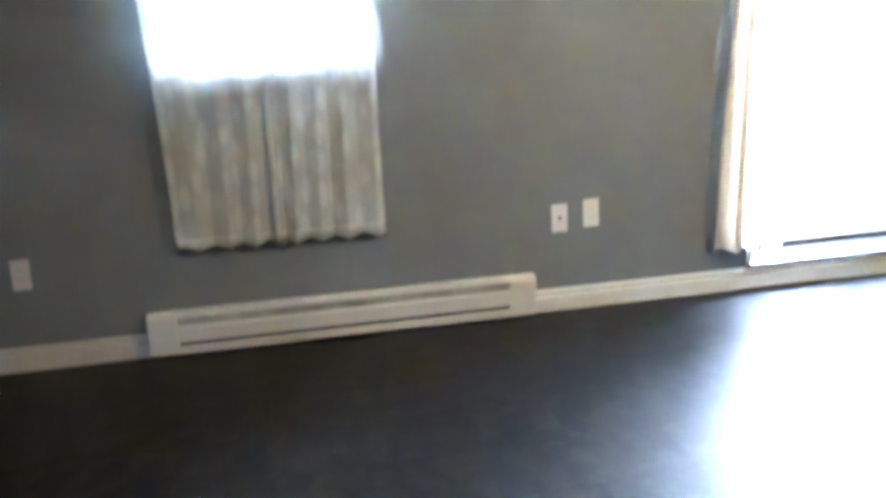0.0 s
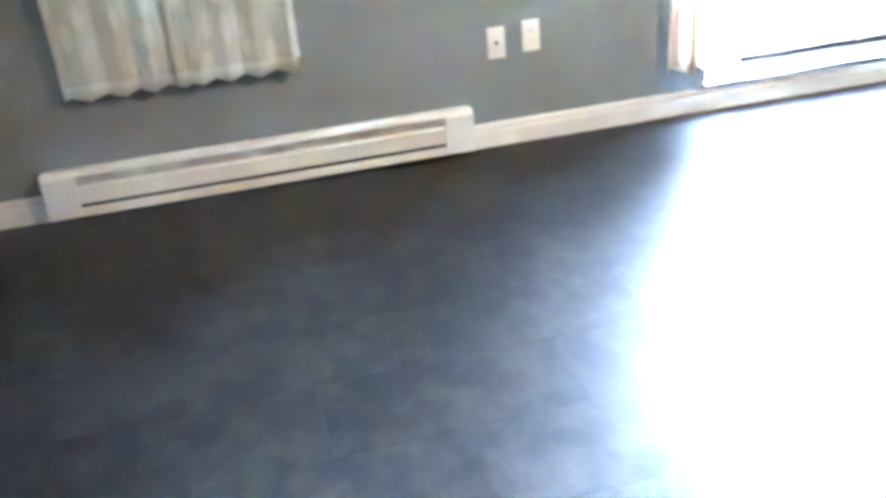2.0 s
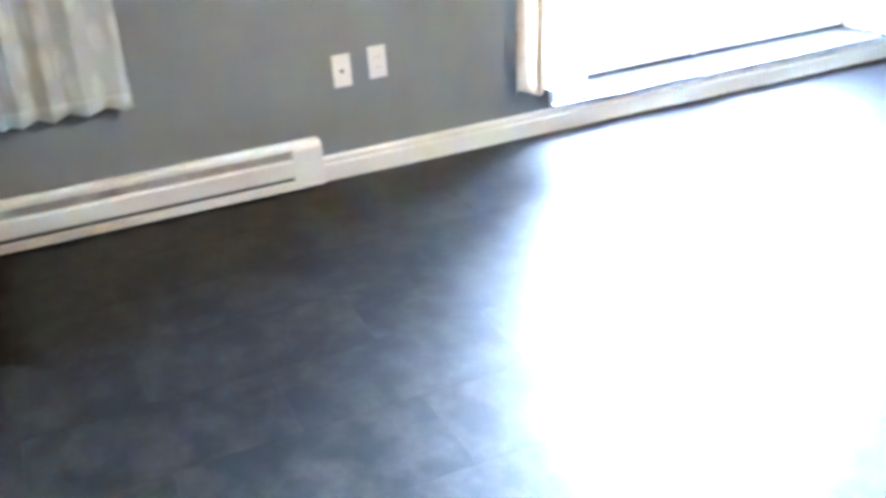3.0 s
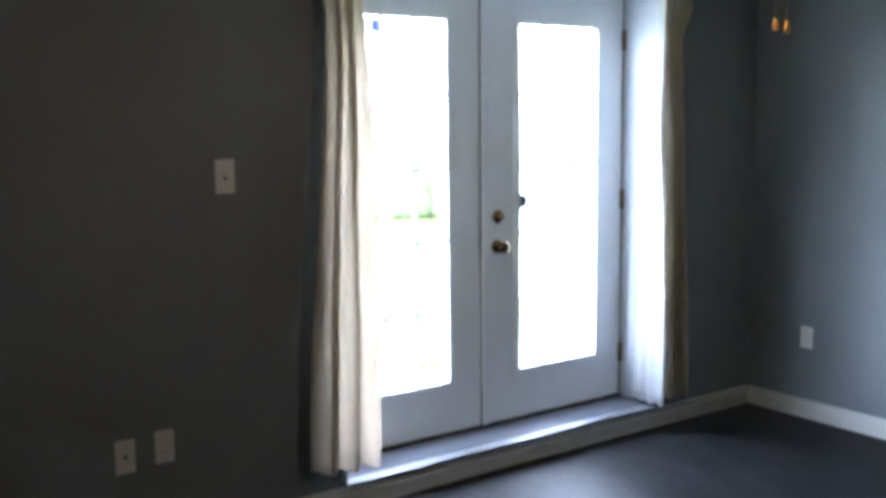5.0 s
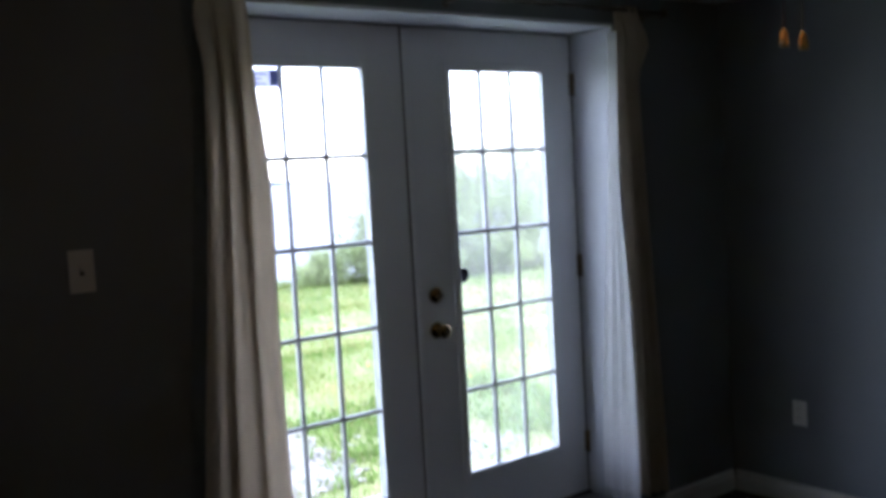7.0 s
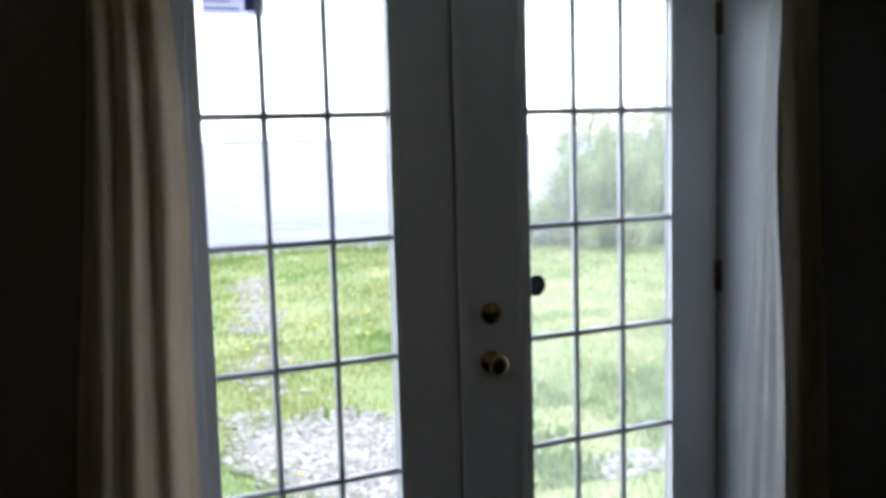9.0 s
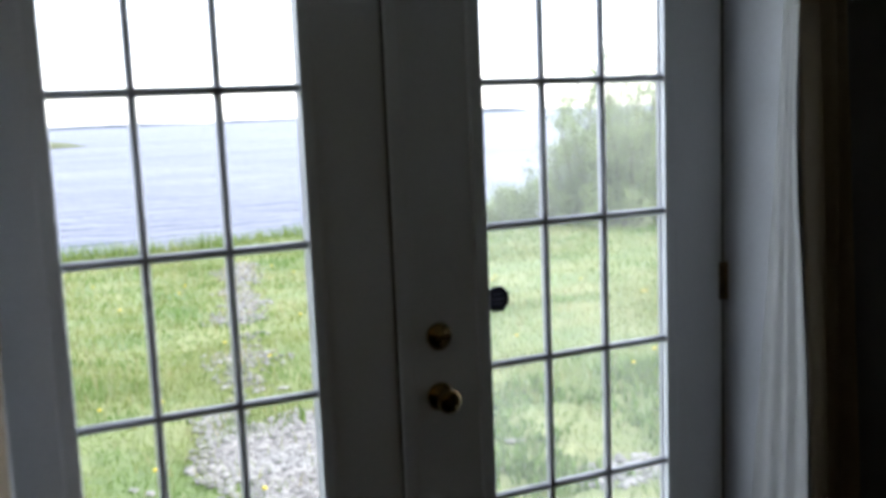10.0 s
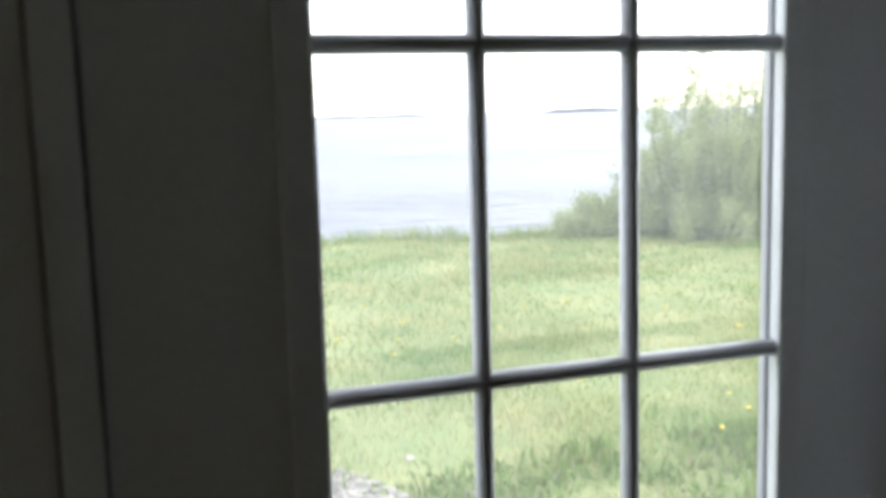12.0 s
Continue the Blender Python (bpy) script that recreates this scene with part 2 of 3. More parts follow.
# ---------------------------------------------------------------- building helpers
def box(bm, x0, x1, y0, y1, z0, z1):
    v = [bm.verts.new((x, y, z)) for z in (z0, z1) for y in (y0, y1) for x in (x0, x1)]
    for f in ((0, 2, 3, 1), (4, 5, 7, 6), (0, 1, 5, 4), (2, 6, 7, 3), (0, 4, 6, 2), (1, 3, 7, 5)):
        bm.faces.new([v[i] for i in f])
    return bm


def boxed(*dims, soft=0.0, steps=2):
    """A bmesh of one box, its edges rounded by soft metres."""
    bm = box(bmesh.new(), *dims)
    if soft:
        bmesh.ops.bevel(bm, geom=list(bm.edges), offset=soft, segments=steps, profile=0.6, affect="EDGES")
    return bm


def lathe(profile, axis="Z", at=(0, 0, 0), steps=20):
    """A bmesh turned from (radius, height) pairs about an axis through at."""
    bm = bmesh.new()
    rings = []
    for r, h in profile:
        ring = []
        for i in range(steps):
            a = 2 * math.pi * i / steps
            p = (r * math.cos(a), r * math.sin(a), h)
            if axis == "Y":
                p = (p[0], p[2], -p[1])
            elif axis == "X":
                p = (p[2], p[1], -p[0])
            ring.append(bm.verts.new(Vector(at) + Vector(p)))
        rings.append(ring)
    for a, b in zip(rings, rings[1:]):
        for i in range(steps):
            bm.faces.new((a[i], a[(i + 1) % steps], b[(i + 1) % steps], b[i]))
    bm.faces.new(rings[0][::-1])
    bm.faces.new(rings[-1])
    bmesh.ops.recalc_face_normals(bm, faces=list(bm.faces))
    return bm


def extruded(outline, axis, a, b):
    """A bmesh: a closed outline of 2D points drawn out along an axis from a to b."""
    bm = bmesh.new()
    put = {"X": lambda u, v, w: (w, u, v), "Y": lambda u, v, w: (u, w, v), "Z": lambda u, v, w: (u, v, w)}[axis]
    ends = [[bm.verts.new(put(u, v, w)) for u, v in outline] for w in (a, b)]
    k = len(outline)
    for i in range(k):
        bm.faces.new((ends[0][i], ends[0][(i + 1) % k], ends[1][(i + 1) % k], ends[1][i]))
    bm.faces.new(ends[0][::-1])
    bm.faces.new(ends[1])
    bmesh.ops.recalc_face_normals(bm, faces=list(bm.faces))
    return bm


def mesh_of(name, bm, material, smooth=False):
    me = bpy.data.meshes.new(name)
    bm.to_mesh(me)
    bm.free()
    me.materials.append(material)
    if smooth:
        me.polygons.foreach_set("use_smooth", [True] * len(me.polygons))
    return me


def part(name, bm, material, parent, label="", smooth=False):
    ob = new(name, mesh_of(name, bm, material, smooth))
    ob.parent = parent
    if parent.type == "EMPTY":
        ob.matrix_parent_inverse = parent.matrix_basis.inverted()
    if label:
        ob["label"] = label
    return ob


def thing(name, at, label, category, group="", kind=""):
    ob = new(name)
    ob.empty_display_size = 0.05
    ob.matrix_basis = Matrix.Translation(at)
    return tagged(ob, label, category, group, kind)


def structure(name, bm, material, label, category):
    return tagged(new(name, mesh_of(name, bm, material)), label, category, kind="structure")


# ---------------------------------------------------------------- the room
X0, X1, Y0, CEIL = -4.9, 1.67, -5.6, 2.33
DX, DZ0, DZ1, WALL = 0.905, 0.10, 2.20, 0.30
WX0, WX1, WZ0, WZ1 = -3.385, -2.54, 1.10, 2.02

bm = bmesh.new()
for x0, x1, z0, z1 in ((X0 - 0.15, WX0, -0.5, CEIL), (WX0, WX1, -0.5, WZ0), (WX0, WX1, WZ1, CEIL), (WX1, -DX, -0.5, CEIL),
                       (-DX, DX, -0.5, DZ0 - 0.005), (-DX, DX, DZ1, CEIL), (DX, X1 + 0.15, -0.5, CEIL)):
    box(bm, x0, x1, 0, WALL, z0, z1)
structure("wall_north", bm, M_wall, "blue-grey painted wall with garden doors and a window", "wall")
structure("wall_east", boxed(X1, X1 + 0.15, Y0, 0, -0.5, CEIL), M_wall, "plain blue-grey painted wall beside the garden doors", "wall")
structure("wall_west", boxed(X0 - 0.15, X0, Y0, 0, -0.5, CEIL), M_wall, "plain blue-grey painted end wall", "wall")
structure("wall_south", boxed(X0 - 0.15, X1 + 0.15, Y0 - 0.15, Y0, -0.5, CEIL), M_wall, "plain blue-grey painted back wall", "wall")
structure("ceiling", boxed(X0 - 0.15, X1 + 0.15, Y0 - 0.15, WALL, CEIL, CEIL + 0.2), M_ceiling, "low off-white painted ceiling", "ceiling")
floor = structure("floor", boxed(X0, X1, Y0, 0, -0.2, -0.004), M_sub, "dark charcoal slate-look vinyl tile floor with a soft sheen", "floor")


def skirting(name, axis, a, b, wall_at, side):
    """Moulded skirting board, 98 mm high, along an axis; side: the way it stands out from the wall."""
    prof = [(0, 0), (0.016, 0), (0.016, 0.064), (0.009, 0.069), (0.009, 0.075), (0.014, 0.080), (0.011, 0.091), (0.004, 0.098), (0, 0.098)]
    outline = [(wall_at + side * u, v) for u, v in prof]
    ob = structure(name, extruded(outline, axis, a, b), M_white, "white moulded skirting board along the wall", "skirting board")
    return ob


skirting("baseboard_1", "X", X0, -3.525, 0, -1)
skirting("baseboard_2", "X", -1.915, X1 - 0.016, 0, -1)
skirting("baseboard_3", "Y", Y0, -0.017, X1, -1)
skirting("baseboard_4", "Y", Y0, -0.017, X0, 1)
skirting("baseboard_5", "X", X0 + 0.017, X1 - 0.017, Y0, 1)

# white lining of the opening, and the raised threshold
lining = thing("trim_2", (0, 0.1, 0.1), "white painted lining of the deep garden door opening", "door frame", kind="structure")
part("jamb", boxed(-DX - 0.002, -DX + 0.012, -0.021, WALL, 0.125, DZ1, soft=0.002), M_jamb, lining)
part("jamb", boxed(DX - 0.012, DX + 0.002, -0.021, WALL, 0.125, DZ1, soft=0.002), M_jamb, lining)
part("head_lining", boxed(-DX + 0.012, DX - 0.012, -0.021, WALL, DZ1 - 0.012, DZ1 + 0.002, soft=0.002), M_jamb, lining)
part("door_stop", boxed(DX - 0.026, DX - 0.012, 0.268, 0.285, 0.125, DZ1 - 0.012, soft=0.002), M_jamb, lining)
part("door_stop", boxed(-DX + 0.012, -DX + 0.026, 0.268, 0.285, 0.125, DZ1 - 0.012, soft=0.002), M_jamb, lining)

sill = thing("sill_1", (0, 0.1, 0.1), "grey painted raised threshold with a bright metal nosing", "door sill", kind="structure")
part("ledge", boxed(-DX + 0.001, DX - 0.001, 0.03, WALL, 0.097, 0.122, soft=0.003), M_sill, sill)
part("nosing", boxed(-DX + 0.001, DX - 0.001, -0.034, 0.029, 0.100, 0.120, soft=0.006, steps=3), M_alu, sill, "worn bright aluminium nosing")
part("weather_bar", boxed(-DX + 0.013, DX - 0.013, 0.205, 0.262, 0.1225, 0.133, soft=0.003), M_seal_shadow, sill, "black rubber weather bar")


# ---------------------------------------------------------------- the garden doors
GY = 0.243                       # plane of the glass
LZ0, LZ1 = 0.134, 2.183          # foot and head of a leaf
GZ0, GZ1 = 0.378, 2.018          # glass
RAILS = (0.712, 1.036, 1.363, 1.692)


def ring(x0, x1, z0, z1, w, y0, y1, soft):
    """A rectangular frame of four members, w wide, round the opening given."""
    bm = bmesh.new()
    for d in ((x0 - w, x0, z0 - w, z1 + w), (x1, x1 + w, z0 - w, z1 + w), (x0, x1, z0 - w, z0), (x0, x1, z1, z1 + w)):
        one = boxed(d[0], d[1], y0, y1, d[2], d[3], soft=soft)
        tmp = bpy.data.meshes.new("tmp")
        one.to_mesh(tmp)
        one.free()
        bm.from_mesh(tmp)
        bpy.data.meshes.remove(tmp)
    return bm


def bar(vertical, at, a, b, w=0.019, d=0.011):
    """One rounded glazing bar in front of the glass."""
    k = 10
    outline = [(at + w / 2 * math.cos(2 * math.pi * i / k), GY - 0.016 + d * math.sin(2 * math.pi * i / k)) for i in range(k)]
    if vertical:
        return extruded(outline, "Z", a, b)
    return extruded([(y, z) for z, y in outline], "X", a, b)


def leaf(name, x0, x1, g0, g1, bars, label, pane_glass, pane_label):
    door = thing(name, ((x0 + x1) / 2, 0.24, LZ0), label, "glazed door", group="pair of garden doors", kind="structure")
    y0, y1 = 0.222, 0.266
    part("stile", boxed(x0, g0 - 0.02, y0, y1, LZ0, LZ1, soft=0.002), M_door, door)
    part("stile", boxed(g1 + 0.02, x1, y0, y1, LZ0, LZ1, soft=0.002), M_door, door)
    part("bottom_rail", boxed(g0 - 0.02, g1 + 0.02, y0, y1, LZ0, GZ0 - 0.02), M_door, door)
    part("top_rail", boxed(g0 - 0.02, g1 + 0.02, y0, y1, GZ1 + 0.02, LZ1), M_door, door)
    part("glazing_bead", ring(g0, g1, GZ0, GZ1, 0.034, 0.2125, 0.2315, 0.005), M_door, door, "raised white moulding round the glass")
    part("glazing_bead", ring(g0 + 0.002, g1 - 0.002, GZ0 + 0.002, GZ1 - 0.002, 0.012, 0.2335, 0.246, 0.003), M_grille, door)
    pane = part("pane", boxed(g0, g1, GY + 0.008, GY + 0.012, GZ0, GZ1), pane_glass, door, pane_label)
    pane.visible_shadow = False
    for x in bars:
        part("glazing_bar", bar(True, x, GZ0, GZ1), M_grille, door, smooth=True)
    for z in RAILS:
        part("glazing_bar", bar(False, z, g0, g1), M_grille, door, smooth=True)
    return door


left = leaf("door_1", -0.886, -0.012, -0.712, -0.221, (-0.556, -0.388), "white glazed garden door leaf, closed, with a fifteen-light grille", M_glass, "clear glass")
right = leaf("door_2", 0.007, 0.886, 0.203, 0.702, (0.361, 0.526), "white glazed garden door leaf, closed, with brass knob and deadbolt", M_hazy, "dusty glass")
# cover strip where the leaves meet
part("astragal", boxed(-0.031, 0.004, 0.206, 0.222, LZ0, LZ1 - 0.004, soft=0.004), M_door, left)
# thin black strip drawn as the shadow line along the cover strip's edge
part("seal_shadow_strip", boxed(-0.0345, -0.0312, 0.2150, 0.2219, LZ0, LZ1 - 0.004), M_seal_shadow, left)
part("seal_shadow_strip", boxed(-0.0115, 0.0065, 0.229, 0.262, LZ0, LZ1, soft=0.001), M_seal_shadow, left, "black rubber seal")

for leaf_of, a, b in ((left, -0.8925, -0.8865), (right, 0.8865, 0.8925)):
    part("seal_shadow_strip", boxed(a, b, 0.2235, 0.262, LZ0, LZ1, soft=0.001), M_seal_shadow, leaf_of, "black rubber seal")
part("seal_shadow_strip", boxed(-0.885, -0.013, 0.2255, 0.262, LZ1 + 0.0003, LZ1 + 0.0045), M_seal_shadow, left, "black rubber seal")
part("seal_shadow_strip", boxed(0.008, 0.885, 0.2255, 0.262, LZ1 + 0.0003, LZ1 + 0.0045), M_seal_shadow, right, "black rubber seal")

# knob and deadbolt
knob = part("door_knob", lathe([(0.0, 0.0), (0.032, 0.0), (0.033, -0.004), (0.028, -0.009), (0.013, -0.012), (0.011, -0.03), (0.016, -0.036), (0.026, -0.044),
                                (0.0285, -0.053), (0.026, -0.062), (0.016, -0.067), (0.0, -0.068)], "Y", (0.069, 0.222, 0.985)), M_brass, right, "polished brass knob", smooth=True)
part("keyway", boxed(0.066, 0.072, 0.1525, 0.1545, 0.978, 0.992, soft=0.001), M_dark, knob)
bolt = part("deadbolt", lathe([(0.0, 0.0), (0.031, 0.0), (0.032, -0.006), (0.027, -0.012), (0.012, -0.013), (0.010, -0.02), (0.0, -0.021)], "Y", (0.072, 0.222, 1.126)), M_brass, right, "brass deadbolt", smooth=True)
part("thumb_turn", boxed(0.053, 0.091, 0.190, 0.202, 1.1205, 1.1315, soft=0.004), M_brass, bolt)

# hinges on both outer stiles
for door, x in ((right, 0.8905), (left, -0.8905)):
    for z in (0.36, 1.165, 1.97):
        h = part("hinge", lathe([(0.006, -0.05), (0.0075, -0.049), (0.0075, 0.049), (0.006, 0.05)], "Z", (x, 0.213, z), 12), M_hinge, door, "dull brass hinge", smooth=True)
        part("hinge_leaf", boxed(min(x, x * 0.985), max(x, x * 0.985), 0.2195, 0.2218, z - 0.049, z + 0.049), M_hinge, h)

# dark octagonal sticker on the glass of the right leaf
oct_pts = [(0.240 + 0.033 * math.cos(math.pi / 8 + i * math.pi / 4), 1.187 + 0.033 * math.sin(math.pi / 8 + i * math.pi / 4)) for i in range(8)]
sticker = tagged(new("sticker", mesh_of("sticker", extruded(oct_pts, "Y", GY + 0.0055, GY + 0.0075), M_sticker)), "dark navy octagonal security sticker on the door glass", "sticker")
for z, w in ((1.199, 0.012), (1.187, 0.019), (1.176, 0.014)):
    ob = part("print_bar", boxed(0.240 - w, 0.240 + w, GY + 0.0048, GY + 0.0054, z - 0.0025, z + 0.0025), M_stickmark, sticker)

# label in the top of the left leaf's glass
note = tagged(new("paper_label", mesh_of("paper_label", boxed(-0.692, -0.533, GY + 0.0055, GY + 0.0075, 1.943, 2.013), M_paper)), "pale printed paper label stuck to the door glass", "label")
for x0, x1, z0, z1 in ((-0.585, -0.538, 1.955, 2.006), (-0.685, -0.60, 1.990, 1.996), (-0.685, -0.62, 1.975, 1.979), (-0.685, -0.60, 1.957, 1.961)):
    part("print_bar", boxed(x0, x1, GY + 0.0048, GY + 0.0054, z0, z1), M_ink, note)


# ---------------------------------------------------------------- the window
win = thing("window_1", ((WX0 + WX1) / 2, 0.15, WZ0), "white framed window behind lace curtains", "window", kind="structure")
part("window_frame", ring(WX0 + 0.045, WX1 - 0.045, WZ0 + 0.045, WZ1 - 0.045, 0.044, 0.12, 0.19, 0.004), M_white, win)
part("meeting_rail", boxed(WX0 + 0.046, WX1 - 0.046, 0.13, 0.18, 1.56, 1.60, soft=0.004), M_white, win)
wp = part("pane", boxed(WX0 + 0.046, WX1 - 0.046, 0.153, 0.157, WZ0 + 0.046, 1.559), M_glass, win)
wp.visible_shadow = False
wp = part("pane", boxed(WX0 + 0.046, WX1 - 0.046, 0.153, 0.157, 1.601, WZ1 - 0.046), M_glass, win)
wp.visible_shadow = False
part("window_sill", boxed(WX0 + 0.002, WX1 - 0.002, -0.004, 0.119, WZ0 + 0.001, WZ0 + 0.02, soft=0.004), M_white, win)


# ---------------------------------------------------------------- curtains
def drape(top, bottom, z0, z1, y, folds, depth, seed, rows=40, per=12, ys=None, flare=(0.0, 0.0), hem_wave=0.0, sideways=False, belly=0.0, sway=0.7):
    """A hanging cloth: (x0, x1) at the head and the foot, with folds that deepen downwards.
    ys: its place in y at both edges, head and foot, where it hangs askew; flare: how far the edges stand out just under the head."""
    rnd = random.Random(seed)
    ph, am = [rnd.uniform(0, 6.28) for _ in range(4)], [rnd.uniform(0.7, 1.3) for _ in range(folds + 2)]
    ys = ys or ((y, y), (y, y))
    cols = folds * per
    bm = bmesh.new()
    grid = []
    for j in range(rows + 1):
        v = j / rows
        line = []
        bulge = math.exp(-((v - 0.07) / 0.045) ** 2)
        for i in range(cols + 1):
            u = i / cols
            s = v * v * (3 - 2 * v)
            x0 = top[0] + (bottom[0] - top[0]) * s - flare[0] * bulge
            x1 = top[1] + (bottom[1] - top[1]) * s + flare[1] * bulge + belly * math.exp(-((v - 0.3) / 0.2) ** 2)
            ya, yb = ys[0][0] + (ys[1][0] - ys[0][0]) * s, ys[0][1] + (ys[1][1] - ys[0][1]) * s
            uu = u + 0.035 * math.sin(4 * u + 2.2 * v + ph[0]) * math.sin(math.pi * u)
            wave = math.sin(2 * math.pi * folds * uu + sway * math.sin(2.4 * v + ph[1]))
            a = am[int(u * folds)] * (0.55 + 0.45 * min(1, v * 3))
            dy = depth * a * wave + 0.3 * depth * math.sin(5 * u + 6 * v + ph[2]) + 0.12 * depth * math.sin(17 * u + 9 * v + ph[3])
            x = x0 + (x1 - x0) * (u + 0.012 * math.sin(4 * math.pi * folds * uu))
            z = z1 + (z0 - z1) * v
            if j == rows:
                z += hem_wave * wave
            if sideways:
                x, dy = x + dy, 0.0
            line.append(bm.verts.new((x, ya + (yb - ya) * u + dy, z)))
        grid.append(line)
    for a, b in zip(grid, grid[1:]):
        for i in range(cols):
            bm.faces.new((a[i], b[i], b[i + 1], a[i + 1]))
    bmesh.ops.solidify(bm, geom=list(bm.faces), thickness=0.0015)
    return bm


def strip_of(bm, low, high):
    """Keeps the part of a cloth between two heights."""
    for z, n in ((low, (0, 0, -1)), (high, (0, 0, 1))):
        bmesh.ops.bisect_plane(bm, geom=list(bm.verts) + list(bm.edges) + list(bm.faces), plane_co=(0, 0, z), plane_no=n, clear_outer=True)
    return bm


rod = thing("curtain_rod", (0, -0.085, 2.24), "thin bronze curtain rod on brackets above the garden doors", "curtain rod")
part("rod", lathe([(0.008, -1.16), (0.008, 1.16)], "X", (0, -0.085, 2.248), 12), M_rod, rod, smooth=True)
for x in (-1.165, 1.165):
    part("finial", lathe([(0.0, -0.02), (0.012, -0.016), (0.017, 0.0), (0.012, 0.016), (0.0, 0.02)], "X", (x, -0.085, 2.248), 14), M_rod, rod, smooth=True)
for x in (-1.09, 0.01, 1.09):
    part("bracket", boxed(x - 0.008, x + 0.008, -0.088, -0.022, 2.232, 2.24, soft=0.002), M_rod, rod)
    part("bracket_plate", boxed(x - 0.014, x + 0.014, -0.026, -0.0222, 2.215, 2.262, soft=0.001), M_rod, rod)

cur = thing("curtain", (-0.95, -0.085, 0.22), "long cream cotton curtain drawn aside at the garden doors", "curtain", group="garden door curtains")
part("panel", drape((-0.985, -0.852), (-1.115, -0.830), 0.215, 2.262, -0.13, 3, 0.032, 3, per=16, ys=((-0.085, -0.095), (-0.095, -0.14)), flare=(0.03, 0.012), hem_wave=0.004, belly=0.03, sway=1.5), M_curtain, cur, smooth=True)
part("lining", drape((-0.864, -0.85), (-0.852, -0.822), 0.2, 2.2, -0.045, 1, 0.008, 14, ys=((-0.05, -0.045), (-0.05, -0.03)), hem_wave=0.004, belly=0.016), M_lining, cur, "white lining at the inner edge", smooth=True)
cur = thing("curtain", (0.95, -0.085, 0.17), "long cream cotton curtain drawn aside, bright where daylight shines through", "curtain", group="garden door curtains")
part("panel", drape((0.85, 0.965), (0.91, 1.06), 0.165, 2.262, -0.085, 3, 0.022, 8, per=16, sway=1.3, flare=(0.0, 0.085), hem_wave=0.004), M_curtain, cur, smooth=True)
part("lining", drape((0.874, 0.856), (0.880, 0.885), 0.135, 2.16, -0.04, 3, 0.004, 11, ys=((-0.015, -0.092), (0.115, -0.092)), hem_wave=0.006, sideways=True, belly=-0.03), M_lining, cur, "white lining turned towards the glass", smooth=True)

blind = thing("roller_blind", (-2.96, -0.02, 1.1), "plain white roller blind drawn down over the window", "window blind")
part("cloth", boxed(-3.385, -2.538, -0.0135, -0.0125, 1.115, 2.055), M_blind, blind)
part("hem_bar", boxed(-3.386, -2.537, -0.018, -0.0085, 1.098, 1.114, soft=0.003), M_blind, blind)
part("roller", lathe([(0.018, -0.43), (0.018, 0.43)], "X", (-2.9615, -0.026, 2.062), 14), M_white, blind, smooth=True)

wrod = thing("curtain_rod", (-2.95, -0.05, 2.08), "thin white curtain rod above the window", "curtain rod")
part("rod", lathe([(0.006, -0.48), (0.006, 0.48)], "X", (-2.957, -0.05, 2.085), 12), M_white, wrod, smooth=True)
for x in (-3.42, -2.49):
    part("bracket", boxed(x - 0.006, x + 0.006, -0.056, 0.0, 2.07, 2.078, soft=0.001), M_white, wrod)
for top, bottom, seed, label in (((-3.43, -2.93), (-3.375, -2.925), 21, "sheer white lace curtain panel over the window"), ((-2.97, -2.54), (-2.985, -2.545), 34, "sheer white lace curtain panel overlapping its neighbour")):
    y = -0.054 if seed == 21 else -0.061
    lace = thing("lace_curtain", ((top[0] + top[1]) / 2, y, 0.44), label, "curtain", group="window lace curtains")
    part("panel", strip_of(drape(top, bottom, 0.435, 2.1, y, 4, 0.007, seed, hem_wave=0.009), 0.485, 2.2), M_lace, lace, smooth=True)
    part("hem", strip_of(drape(top, bottom, 0.435, 2.1, y, 4, 0.007, seed, hem_wave=0.009), 0.40, 0.485), M_hem, lace, "denser embroidered hem", smooth=True)


# ---------------------------------------------------------------- heater
HX0, HX1 = -3.525, -1.915
heater = thing("baseboard_heater", ((HX0 + HX1) / 2, -0.03, 0.012), "long white enamelled electric baseboard heater under the window", "heater")
part("back_plate", boxed(HX0, HX1, -0.012, -0.0005, 0.014, 0.184, soft=0.002), M_heater, heater)
for a, b in ((HX0, HX0 + 0.115), (HX1 - 0.115, HX1)):
    part("end_cap", extruded([(-0.013, 0.014), (-0.064, 0.014), (-0.066, 0.02), (-0.066, 0.165), (-0.058, 0.181), (-0.045, 0.184), (-0.013, 0.184)], "X", a, b), M_heater, heater)
a, b = HX0 + 0.116, HX1 - 0.116
part("top_cover", extruded([(-0.013, 0.184), (-0.045, 0.184), (-0.058, 0.181), (-0.064, 0.166), (-0.061, 0.165), (-0.055, 0.177), (-0.013, 0.179)], "X", a, b), M_heater, heater)
part("front_panel", extruded([(-0.060, 0.062), (-0.066, 0.064), (-0.066, 0.122), (-0.054, 0.130), (-0.052, 0.126), (-0.061, 0.12)], "X", a, b), M_heater, heater)
part("bottom_lip", extruded([(-0.013, 0.014), (-0.064, 0.014), (-0.066, 0.018), (-0.066, 0.043), (-0.058, 0.047), (-0.056, 0.043), (-0.061, 0.04), (-0.060, 0.019), (-0.013, 0.018)], "X", a, b), M_heater, heater)
part("element", boxed(a + 0.001, b - 0.001, -0.056, -0.014, 0.0475, 0.0615), M_dark, heater, "dark gap with heating fins")
part("deflector", boxed(a + 0.001, b - 0.001, -0.0535, -0.0495, 0.1310, 0.1645), M_fin, heater, "grey metal louvre")


